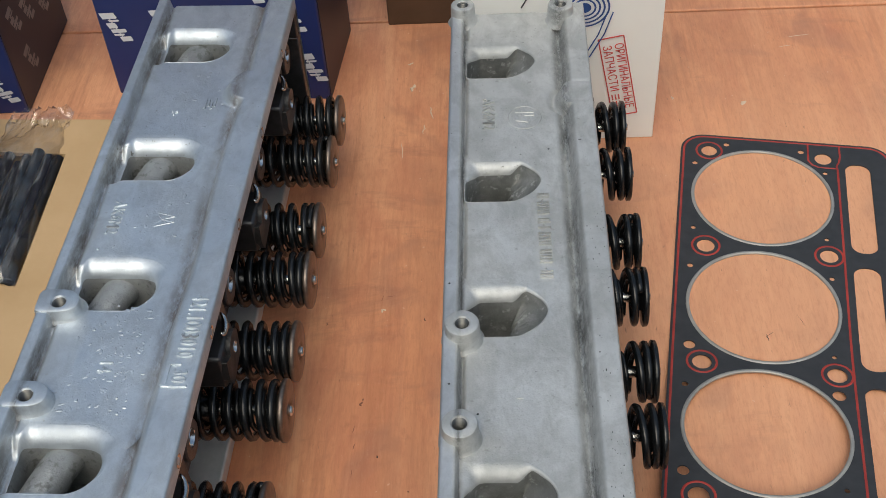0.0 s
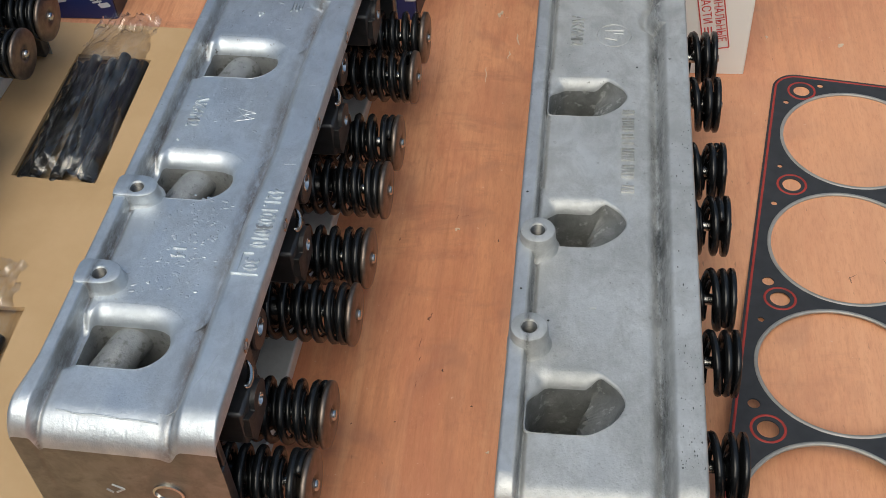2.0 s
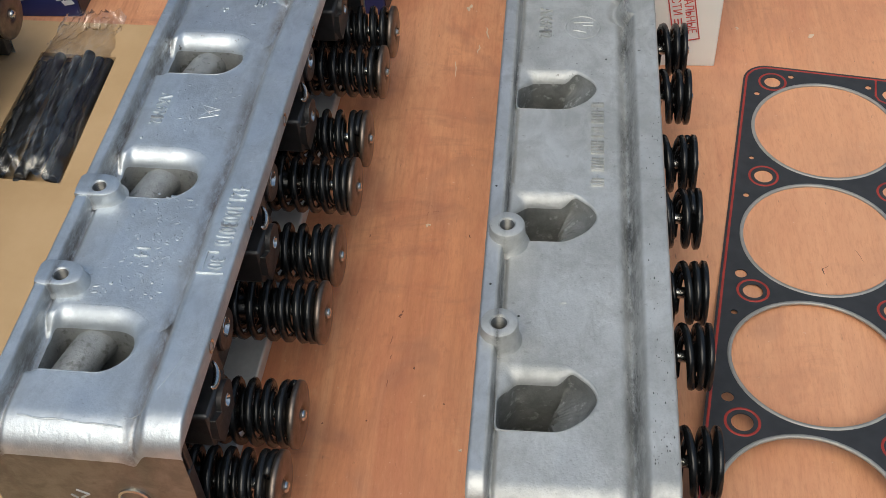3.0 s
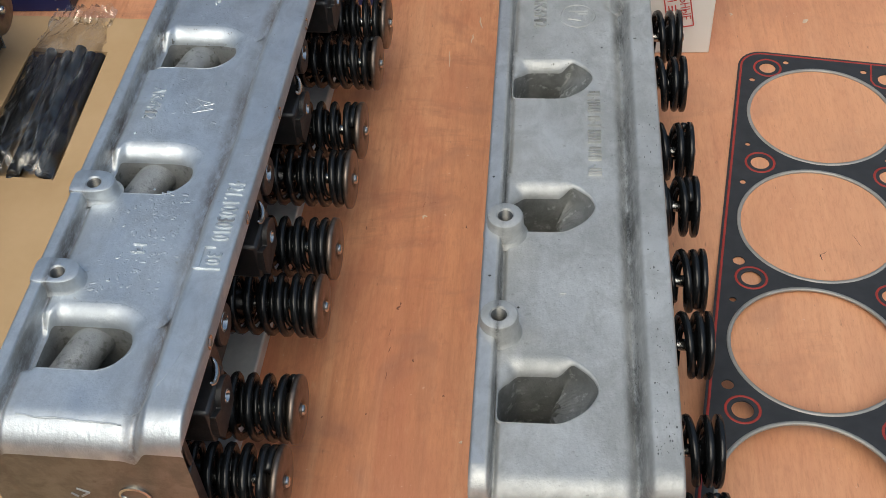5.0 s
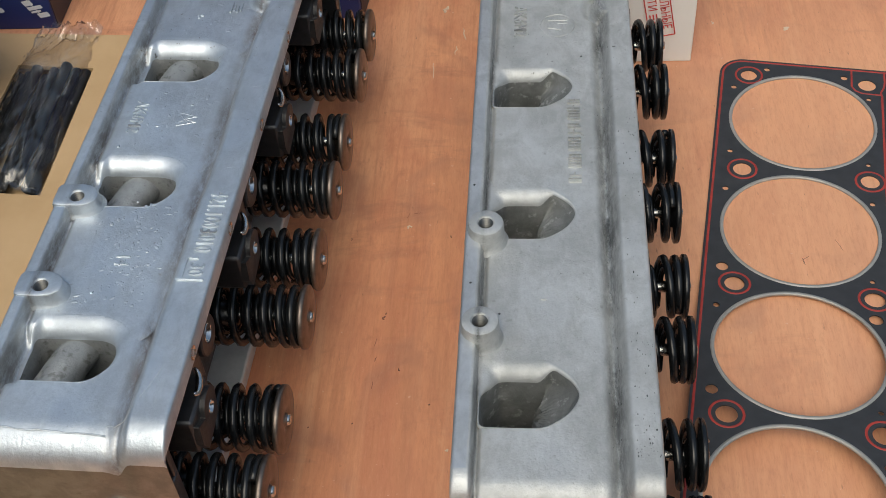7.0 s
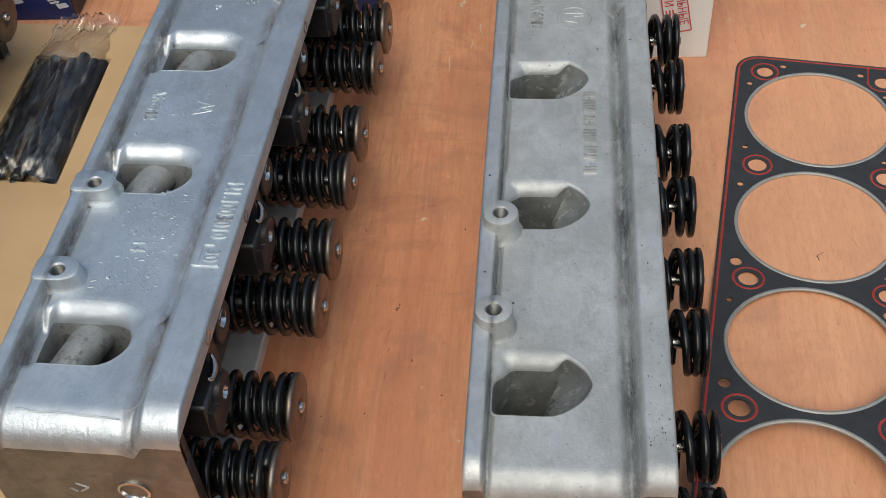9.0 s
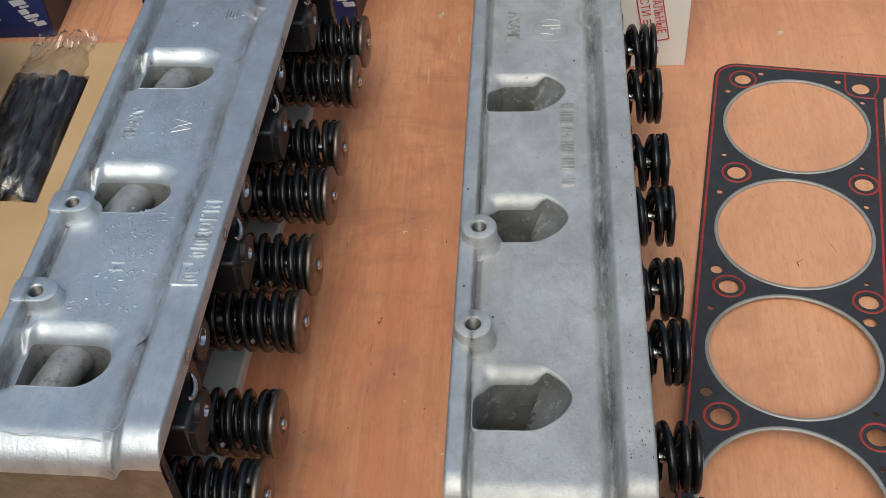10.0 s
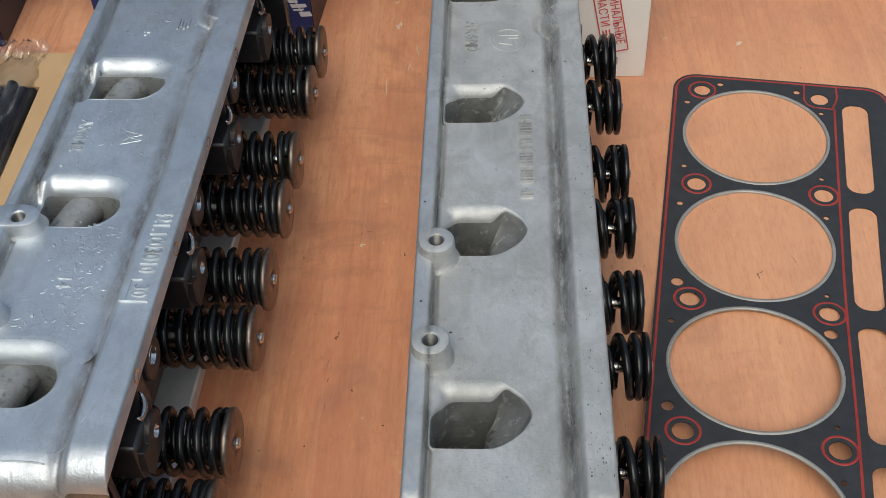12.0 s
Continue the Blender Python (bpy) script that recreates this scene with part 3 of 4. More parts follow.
def spring_meshes(length, turns):
    """Meshes of one valve spring set, along x from 0."""
    meshes = []
    for bm, name in (
        (coil(0.0175, 0.0025, 0.003, length - 0.004, turns), "spring"),
        (coil(0.0120, 0.0019, 0.003, length - 0.004, turns + 1, 6, 14), "inner"),
        (lathe([(0, length + 0.0005), (0.0032, length + 0.0005), (0.0036, length), (0.0036, length - 0.001), (0.0052, length - 0.0012), (0.0058, length - 0.0005), (0.0085, length - 0.0003),
                (0.0190, length - 0.0006), (0.0200, length - 0.0012), (0.0202, length - 0.0036), (0.0194, length - 0.0042), (0.0095, length - 0.0045), (0.009, length - 0.010), (0.006, length - 0.012)], AXIS_X, 40), "retainer"),
        (lathe([(0.0, length + 0.0021), (0.0024, length + 0.0020), (0.0031, length + 0.0014), (0.0037, length - 0.002), (0.0037, 0.0)], AXIS_X, 18), "stem"),
        (lathe([(0.0205, 0.0), (0.0205, 0.0022), (0.0198, 0.003), (0.009, 0.003), (0.0085, 0.018), (0.0065, 0.022), (0.004, 0.022)], AXIS_X, 32), "seat"),
    ):
        me = bpy.data.meshes.new(name)
        bm.to_mesh(me)
        bm.free()
        meshes.append(me)
    return meshes


def cylinder_head(style, m, label, spring_len):
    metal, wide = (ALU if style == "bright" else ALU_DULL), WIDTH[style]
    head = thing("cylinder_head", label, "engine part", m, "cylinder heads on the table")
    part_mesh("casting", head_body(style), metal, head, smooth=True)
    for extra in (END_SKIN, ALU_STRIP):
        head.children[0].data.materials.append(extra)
    uc, ports = (PORT_U, PORTS) if style == "bright" else (DULL_PORT_U, DULL_PORTS)
    for vc in ports:
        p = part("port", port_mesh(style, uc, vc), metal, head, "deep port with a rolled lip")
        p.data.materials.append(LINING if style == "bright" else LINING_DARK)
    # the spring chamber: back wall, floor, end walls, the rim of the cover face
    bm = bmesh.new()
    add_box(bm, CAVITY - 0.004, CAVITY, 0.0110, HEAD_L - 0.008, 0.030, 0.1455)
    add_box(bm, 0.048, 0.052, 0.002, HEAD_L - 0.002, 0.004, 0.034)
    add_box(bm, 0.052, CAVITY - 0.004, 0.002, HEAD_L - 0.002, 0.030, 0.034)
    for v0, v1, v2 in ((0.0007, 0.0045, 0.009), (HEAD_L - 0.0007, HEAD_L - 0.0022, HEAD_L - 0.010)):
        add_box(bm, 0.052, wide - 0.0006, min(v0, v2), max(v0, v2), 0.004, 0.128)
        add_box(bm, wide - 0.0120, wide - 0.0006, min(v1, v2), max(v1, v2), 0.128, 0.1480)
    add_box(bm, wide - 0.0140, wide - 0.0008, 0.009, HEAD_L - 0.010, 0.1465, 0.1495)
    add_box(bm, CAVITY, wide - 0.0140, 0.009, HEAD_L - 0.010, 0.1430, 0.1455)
    part("spring_chamber", bm, ALU_DARK, head, "dark machined spring chamber", bevel=0.0008)
    part("lower_ledge", box(0.050, 0.0835, 0.009, HEAD_L - 0.010, 0.0, 0.012), MILLED, head, "bright machined lower ledge", bevel=0.0015)
    part("bottom_plate", box(0.002, 0.050, 0.002, HEAD_L - 0.002, 0.0, 0.003), metal, head)
    for vv in PEDESTALS:
        # a square rocker pedestal with a rounded end, and the bright scallop above it
        bm = bmesh.new()
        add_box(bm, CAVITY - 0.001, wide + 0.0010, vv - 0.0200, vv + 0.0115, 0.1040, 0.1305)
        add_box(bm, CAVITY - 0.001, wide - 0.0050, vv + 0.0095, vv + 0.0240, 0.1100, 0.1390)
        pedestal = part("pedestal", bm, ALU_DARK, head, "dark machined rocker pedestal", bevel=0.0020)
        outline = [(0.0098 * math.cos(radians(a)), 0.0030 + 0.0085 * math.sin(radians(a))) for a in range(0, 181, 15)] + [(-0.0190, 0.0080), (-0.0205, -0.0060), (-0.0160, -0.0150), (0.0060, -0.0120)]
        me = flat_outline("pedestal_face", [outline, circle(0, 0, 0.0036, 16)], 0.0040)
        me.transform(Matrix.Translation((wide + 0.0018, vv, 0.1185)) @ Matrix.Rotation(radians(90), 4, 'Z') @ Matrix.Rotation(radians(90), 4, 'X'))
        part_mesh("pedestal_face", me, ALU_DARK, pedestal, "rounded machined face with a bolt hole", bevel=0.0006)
        part("bolt_hole", lathe([(0.0038, 0.0), (0.0036, 0.0003), (0.0020, -0.0026), (0.0016, -0.0030), (0, -0.0030)], Matrix.Translation((wide + 0.0038, vv, 0.1185)) @ AXIS_X, 18), STEEL, pedestal, "bright rimmed bolt hole")
        part("scallop", tube([(wide + 0.0006 - 0.0040 * (i - 2) ** 2 / 36, vv + 0.0020 + 0.0080 * math.sin(radians(22.5 * (i - 4))), 0.1335 + 0.0045 * (1 - math.cos(radians(22.5 * (i - 4))))) for i in range(9)], [0.0006, 0.0012, 0.0018, 0.0020, 0.0021, 0.0020, 0.0018, 0.0012, 0.0006], 8), STEEL, pedestal, "bright milled scallop", smooth=True)
        # a round boss under the rim
        prof = [(0.0118, 0), (0.0118, wide - CAVITY - 0.0032), (0.0110, wide - CAVITY - 0.0024), (0.0046, wide - CAVITY - 0.0024), (0.0034, wide - CAVITY - 0.0034), (0.0030, wide - CAVITY - 0.016), (0, wide - CAVITY - 0.016)]
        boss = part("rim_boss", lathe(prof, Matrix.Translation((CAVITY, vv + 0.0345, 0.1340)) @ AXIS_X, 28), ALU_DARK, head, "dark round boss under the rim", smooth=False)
        part("bolt_hole", lathe([(0.0054, 0.0), (0.0052, 0.0003), (0.0030, -0.0036), (0.0026, -0.0040), (0, -0.0040)], Matrix.Translation((wide - 0.0024, vv + 0.0345, 0.1365)) @ AXIS_X, 18), STEEL, boss, "bright rimmed bolt hole")
    for k in range(5):
        part("rim_hole", lathe([(0.0040, 0.0003), (0.0037, 0.0004), (0.0022, 0.0), (0.0018, -0.0006), (0, -0.0006)], Matrix.Translation((wide, 0.0610 + 0.0865 * k, 0.1540)) @ AXIS_X, 14), STEEL, head, "bright bolt hole rim")
    # springs
    outer, inner, retainer, stem, seat = spring_meshes(spring_len, 6.8 if style == "bright" else 5.6)
    for me, mt in ((outer, SPRING), (inner, SPRING), (retainer, CAPSTEEL if style == "bright" else SPRING), (stem, STEEL), (seat, SPRING)):
        me.materials.append(mt)
        me.polygons.foreach_set("use_smooth", [True] * len(me.polygons))
    turn = 0
    for pair in VALVES[style]:
        for vv in pair:
            turn += 67
            s = new("valve_spring", outer)
            s.parent = head
            s.matrix_local = pose(CAVITY, vv, AXIS_Z, turn, 0, 0)
            tagged(s, "black coil valve spring")
            for nm, me in (("inner_spring", inner), ("retainer", retainer), ("valve_stem", stem), ("spring_seat", seat)):
                c = new(nm, me)
                c.parent = s
    # stud bosses on the manifold face
    for bu, bv, br, bz in BOSSES[style]:
        bm = bmesh.new()
        rings = []
        for off, z in ((0.0026, FLOOR - 0.001), (0.0011, FLOOR + 0.0010), (0.0004, FLOOR + 0.0026), (0.0, bz - 0.0014), (-0.0005, bz - 0.0004), (-0.0014, bz), (0.0, bz), (0.0, bz - 0.0008)):
            ring = []
            for i in range(40):
                c, e = math.cos(2 * math.pi * i / 40), math.sin(2 * math.pi * i / 40)
                if style == "bright":
                    # flat towards the edge of the head, round towards the panel
                    a, b, k = (0.0120 if c > 0 else 0.0138), (0.0102 if e > 0 else 0.0078), (2.2 if c > 0 else 6.0)
                    r = ((abs(c) / a) ** k + (abs(e) / b) ** k) ** (-1 / k) + off
                else:
                    r = br + off
                if len(rings) > 5:
                    r = 0.0047 if len(rings) == 6 else 0.0040
                ring.append(bm.verts.new((max(bu + r * c, -0.0008) if bv < 0.4 else bu + r * c, bv + r * e, z)))
            rings.append(ring)
        for p, q in zip(rings, rings[1:]):
            for i in range(40):
                bm.faces.new((p[i], p[(i + 1) % 40], q[(i + 1) % 40], q[i]))
        boss = part("stud_boss", bm, metal, head, "raised boss with a threaded hole", smooth=False)
        hole = [(0.0040, bz - 0.0008)]
        for k in range(12):
            hole += [(0.0033, bz - 0.0014 - k * 0.0014), (0.0040, bz - 0.0021 - k * 0.0014)]
        part("threaded_hole", lathe(hole + [(0.0, bz - 0.0200)], Matrix.Translation((bu, bv, 0)), 24), THREAD, boss, "dark threaded hole", smooth=False)
    return head


def emboss(head, body, size, u, v, z, depth=0.0007, width=1.0, spacing=1.0, material=None):
    """Raised lettering that reads along -v, its tops towards +u."""
    me = text_mesh(body, size, depth, spacing, width)
    ob = part_mesh("cast_lettering", me, material, head, "raised cast characters")
    ob.matrix_local = pose(u, v, z, 0, 0, -90)
    return ob


def raised_bars(head, rects, z, material, name="cast_lettering", label="raised cast characters", up=0.0011):
    bm = bmesh.new()
    for u0, u1, v0, v1 in rects:
        add_box(bm, u0, u1, v0, v1, z - 0.001, z + up)
    return part(name, bm, material, head, label)


# the shiny head
left_head = cylinder_head("bright", pose(-0.4833, -0.400, 0, 0, 0, -2.52), "shiny cast aluminium cylinder head on its side with black springs", 0.0660)
for vc in PORTS:
    part("port_guide", tube([(0.0230, vc - 0.0215, 0.1270), (0.0255, vc - 0.0130, 0.1310), (0.0315, vc + 0.0040, 0.1335), (0.0360, vc + 0.0170, 0.1320), (0.0380, vc + 0.0240, 0.1300)], [0.0135, 0.0108, 0.0102, 0.0100, 0.0098], 28), LINING, left_head, "rough grey guide inside the port", smooth=True)
emboss(left_head, "AK6M2", 0.0112, 0.0237, 0.2412, FLOOR, 0.0010, 0.80, 1.08, ALU)
emboss(left_head, "421.1003010", 0.0140, 0.0938, 0.1470, HEAD_H, 0.0011, 0.60, 1.05, ALU)
emboss(left_head, "30", 0.0120, 0.0938, 0.1115, HEAD_H, 0.0010, 0.75, 1.05, ALU)
emboss(left_head, "14", 0.0110, 0.0479, 0.1232, FLOOR, 0.0010, 0.8, 1.05, ALU)
raised_bars(left_head, [(0.0873, 0.0881, 0.1042, 0.1195), (0.0848, 0.0998, 0.1038, 0.1047), (0.0873, 0.0938, 0.1188, 0.1197)], HEAD_H, ALU, "cast_frame", "raised cast frame")
for a, b in (((0.0500, 0.2455), (0.0615, 0.2420)), ((0.0500, 0.2335), (0.0615, 0.2370)), ((0.0615, 0.2420), (0.0540, 0.2395)), ((0.0615, 0.2370), (0.0540, 0.2395)), ((0.0510, 0.2430), (0.0575, 0.2360)), ((0.0510, 0.2365), (0.0575, 0.2440))):
    part("cast_stroke", tube([(a[0], a[1], FLOOR - 0.0001), (b[0], b[1], FLOOR - 0.0001)], 0.00034, 6), ALU, left_head, "raised stroke of a cast emblem")
raised_bars(left_head, [(0.058 + 0.0022 * i, 0.0592 + 0.0022 * i, 0.348 + 0.002 * (i % 2), 0.359 - 0.002 * (i % 3)) for i in range(4)], FLOOR, ALU)
raised_bars(left_head, [(0.0370, 0.0410, 0.344, 0.345), (0.0380, 0.0390, 0.341, 0.345)], FLOOR, ALU)
for dot in ((0.019, 0.0203, 0.213, 0.2143), (0.0375, 0.0390, 0.0985, 0.1000)):
    raised_bars(left_head, [dot], FLOOR, ALU, "cast_dot", "small raised dot")
part("core_plug", lathe([(0.0085, 0), (0.0085, 0.0012), (0.0072, 0.0016), (0.0065, -0.0005), (0, -0.0005)], Matrix.Translation((0.0704, -0.0001, 0.1048)) @ Matrix.Rotation(radians(90), 4, 'X'), 28), STEEL, left_head, "bright round core plug")
bm = bmesh.new()
for a, b in (((0.0400, 0.1080), (0.0460, 0.1045)), ((0.0460, 0.1045), (0.0410, 0.1005)), ((0.0360, 0.1030), (0.0390, 0.1000))):
    add_tube(bm, [(a[0], -0.0002, a[1]), (b[0], -0.0002, b[1])], 0.0006, 6)
part("cast_arrow", bm, ALU, left_head, "raised cast arrow")

rng = random.Random(31)
bm = bmesh.new()
for k in range(230):
    u, v = (rng.gauss(0.052, 0.012), rng.uniform(0.088, 0.168)) if k < 150 else (rng.uniform(0.018, 0.072), rng.choice((rng.uniform(0.09, 0.16), rng.uniform(0.215, 0.27), rng.uniform(0.325, 0.395))))
    if 0.026 < u < 0.072:
        r0 = 0.00050 + 0.00065 * rng.random() ** 2
        bmesh.ops.create_icosphere(bm, subdivisions=2, radius=r0, matrix=Matrix.Translation((u, v, FLOOR - 0.00005)) @ Matrix.Rotation(rng.uniform(0, 3), 4, 'Z') @ Matrix.Diagonal((1, rng.uniform(1, 2.6), 0.24, 1)))
tagged(part("cast_texture", bm, ALU, left_head, "small raised grains of the casting", smooth=True), kind="stuff")
flash = random.Random(2)
part("casting_flash", tube([(0.018 + 0.0049 * i, 0.0128 + flash.uniform(-0.0005, 0.0005) - 0.0002 * i, FLOOR - 0.0001) for i in range(12)], 0.00042, 6), ALU, left_head, "thin bright flash line")
line = [(0.0710, 0.0160), (0.0750, 0.0170), (0.0790, 0.0195), (0.0830, 0.0235), (0.0865, 0.0290), (0.0890, 0.0350), (0.0912, 0.0420), (0.0932, 0.0500)]
part("casting_flash", tube([(u, v, float(top_height(np.array([[u]]), np.array([[v]]), "bright")[0, 0])) for u, v in line], 0.00028, 6), ALU, left_head, "thin bright flash line")
for v0, u0 in ((0.190, 0.0935), (0.262, 0.0915)):
    part("casting_flash", tube([(u0, v0, HEAD_H), (u0 + 0.003, v0 + 0.0006, HEAD_H), (u0 + 0.0070, v0 + 0.0004, HEAD_H - 0.00002)], 0.00008, 6), ALU, left_head, "thin bright flash line")

# the matt head
right_head = cylinder_head("dull", pose(-0.2437, -0.425, 0, 0, 0, -0.43), "matt grey cast aluminium cylinder head on its side with black springs", 0.0630)
for vc in DULL_PORTS:
    part("port_guide", tube([(0.0108, vc - 0.0125, 0.1120), (0.0188, vc - 0.0105, 0.1170), (0.0243, vc - 0.0060, 0.1130)], [0.0085, 0.0075, 0.0050], 20), LINING, right_head, "rough grey guide inside the port", smooth=True)
emboss(right_head, "AK6M2", 0.0118, 0.0260, 0.3545, FLOOR, 0.0014, 0.85, 1.05, ALU_DULL)
n = 40
ov = [(0.0502 + 0.0110 * math.cos(2 * math.pi * i / n), 0.3505 + 0.0115 * math.sin(2 * math.pi * i / n), FLOOR) for i in range(n + 1)]
part("cast_oval", tube(ov, 0.0006, 6, False), ALU_DULL, right_head, "raised cast oval of an emblem")
for a, b in (((0.0445, 0.3555), (0.0565, 0.3555)), ((0.0505, 0.3525), (0.0565, 0.3525)), ((0.0445, 0.3475), (0.0525, 0.3455))):
    part("cast_stroke", tube([(a[0], a[1], FLOOR), (b[0], b[1], FLOOR)], 0.0006, 6), ALU_DULL, right_head, "raised stroke of a cast emblem")
rng = random.Random(4)
rects, vv = [], 0.2755
for k in range(17):
    if k in (1, 6, 14):
        rects.append((0.0590, 0.0598, vv - 0.0012, vv))
        vv -= 0.0026
        continue
    rects.append((0.0558, 0.0633, vv - 0.0007, vv))
    if k % 3 != 1:
        rects.append((0.0558, 0.0633, vv - 0.0032, vv - 0.0025))
        e = rng.choice((0.0558, 0.0592, 0.0626))
        rects.append((e, e + 0.0007, vv - 0.0027, vv - 0.0005))
    vv -= 0.0048
raised_bars(right_head, rects, FLOOR, ALU_DULL, up=0.0015)
raised_bars(right_head, [(0.0405, 0.0413, 0.118, 0.122), (0.0413, 0.0430, 0.118, 0.1187), (0.0430, 0.0436, 0.118, 0.121)], FLOOR - 0.0004, ALU_DULL)
raised_bars(right_head, [(0.024 + 0.0022 * i, 0.0246 + 0.0022 * i, 0.087, 0.095) for i in range(4)], FLOOR - 0.0003, ALU_DULL, "casting_line", "fine raised casting line")

rng = random.Random(21)
bm = bmesh.new()
for k in range(420):
    if k < 300:
        u, v = 0.0765 + rng.gauss(0, 0.0019), rng.uniform(0.02, 0.44)
        z = float(top_height(np.array([[u]]), np.array([[v]]), "dull")[0, 0]) - 0.0001
    else:
        u, v, z = rng.uniform(0.084, 0.095), 0.02 + 0.25 * rng.random() ** 1.7, HEAD_H
    r0 = 0.00012 + 0.00030 * rng.random() ** 3
    bmesh.ops.create_icosphere(bm, subdivisions=1, radius=r0, matrix=Matrix.Translation((u, v, z)) @ Matrix.Diagonal((1, rng.uniform(1, 3), 0.5, 1)))
tagged(part("casting_pits", bm, PIT, right_head, "small dark pits in the casting"), kind="stuff")
for u, v in ((0.0195, 0.1085), (0.0045, 0.123), (0.0035, 0.195), (0.065, 0.318)):
    part("oil_spot", lathe([(0.0, 0.0005), (0.0004, 0.0004), (0.0007, 0.0)], Matrix.Translation((u, v, FLOOR if u > 0.009 else HEAD_H)), 10), PIT, right_head, "small dark oil spot")

# the head on the cardboard, of which the far springs come into view
far_head = copy_thing(left_head, pose(-0.7985, -0.3944, 0.0120, 0, 0, -3.6))
tagged(far_head, "shiny cast aluminium cylinder head lying on the cardboard")

# ---- head gasket ----
BORES = (0.0012, -0.1158, -0.2325, -0.3490)
ROWS = (0.0520, -0.0590, -0.1752, -0.2922, -0.4000)
BL, BR = -0.0425, 0.0490


def lift(y):
    """How far the curled gasket stands off the table."""
    t = min(max((-0.13 - y) / 0.20, 0), 1)
    return 0.0006 + 0.0155 * t * t * (3 - 2 * t)


outline = round_rect(-0.0655, 0.1030, -0.420, 0.0718, 0.019)
holes = [circle(0, y, 0.0545, 80) for y in BORES]
for i, y in enumerate(ROWS):
    holes += [circle(BL, y, 0.0068 if i != 0 else 0.0064, 28), circle(BR, y, 0.0068, 28)]
for y0, y1 in ((-0.053, 0.048), (-0.168, -0.068), (-0.284, -0.184), (-0.400, -0.300)):
    holes.append(round_rect(0.0658, 0.0855, y0, y1, 0.0085))
for k, b in enumerate(BORES):
    for hx, hy, hr in ((-0.0535, 0.0345, 0.0023), (0.0500, 0.0335, 0.0020), (-0.0525, -0.0415, 0.0020), (0.0480, -0.0425, 0.0018)):
        if k == 1 and hy < 0 and hx < 0:
            hx, hy, hr = -0.0515, -0.0440, 0.0042
        if k == 2 and hx > 0 and hy > 0:
            hx, hy, hr = 0.0490, 0.0385, 0.0046
        if k == 2 and hx < 0 and hy < 0:
            hr = 0.0040
        holes.append(circle(hx, b + hy, hr, 14))
holes += [circle(-0.0285, 0.0612, 0.0024, 14), circle(0.0315, 0.0588, 0.0026, 14)]
gasket = thing("head_gasket", "black graphite head gasket with red sealing beads, curled at one end", "gasket", pose(0, 0, 0, 0, 0, -9.4))
sheet = flat_outline("sheet", [outline] + holes, 0.0011)
co = np.empty(len(sheet.vertices) * 3)
sheet.vertices.foreach_get("co", co)
co = co.reshape(-1, 3)
co[:, 2] += np.array([lift(y) for y in co[:, 1]])
sheet.vertices.foreach_set("co", co.ravel())
part_mesh("sheet", sheet, GASKET, gasket)


def ribbon(loop, half, height, closed=True):
    """A low flat bead along a loop of the gasket."""
    bm = bmesh.new()
    n = len(loop)
    rows = []
    for i in range(n):
        a, b = loop[i - 1 if closed or i else 0], loop[(i + 1) % n if closed else min(i + 1, n - 1)]
        d = Vector((b[0] - a[0], b[1] - a[1])).normalized()
        nx, ny = -d.y * half, d.x * half
        x, y = loop[i]
        z = lift(y) + 0.00052
        rows.append([bm.verts.new((x + nx, y + ny, z)), bm.verts.new((x + nx * 0.5, y + ny * 0.5, z + height)), bm.verts.new((x - nx * 0.5, y - ny * 0.5, z + height)), bm.verts.new((x - nx, y - ny, z))])
    for i in range(n if closed else n - 1):
        p, q = rows[i], rows[(i + 1) % n]
        for k in range(3):
            bm.faces.new((p[k], p[k + 1], q[k + 1], q[k]))
    bmesh.ops.recalc_face_normals(bm, faces=bm.faces)
    return bm


part("bead", ribbon(round_rect(-0.0630, 0.1005, -0.4173, 0.0693, 0.0165), 0.0009, 0.0003), BEAD, gasket, "red sealing bead")
part("bead", ribbon([(0.0600, 0.0400 - 0.004 * i) for i in range(112)], 0.0009, 0.0003, False), BEAD, gasket, "red sealing bead")
part("bead", ribbon([(0.0600, 0.0400), (0.0592, 0.0440), (0.0615, 0.0500), (0.0625, 0.0565), (0.0622, 0.0686)], 0.0008, 0.0003, False), BEAD, gasket, "red sealing bead")
part("bead", ribbon([(0.0372, 0.0686), (0.0372, 0.0560), (0.0372, 0.0490), (0.0400, 0.0440), (0.0450, 0.0415), (0.0520, 0.0412), (0.0590, 0.0412)], 0.0008, 0.0003, False), BEAD, gasket, "red sealing bead")
for i, y in enumerate(ROWS):
    for x in (BL, BR):
        if (i, x) != (0, BR):
            part("bead", ribbon(circle(x, y, 0.0103, 36), 0.0009, 0.0003), BEAD, gasket, "red sealing bead")
for y in BORES:
    bm = bmesh.new()
    seg = 80
    prof = [(0.0556, 0.0004), (0.0554, 0.0009), (0.0542, 0.0011), (0.0531, 0.0009), (0.0529, 0.0), (0.0531, -0.0009), (0.0556, -0.0009)]
    rings = []
    for j in range(seg):
        a = 2 * math.pi * j / seg
        rings.append([bm.verts.new((r * math.cos(a), y + r * math.sin(a), lift(y + r * math.sin(a)) + h)) for r, h in prof])
    for j in range(seg):
        p, q = rings[j], rings[(j + 1) % seg]
        for k in range(len(prof) - 1):
            bm.faces.new((p[k], p[k + 1], q[k + 1], q[k]))
    bmesh.ops.recalc_face_normals(bm, faces=bm.faces)
    part("fire_ring", bm, RING, gasket, "dull steel fire ring", smooth=True)

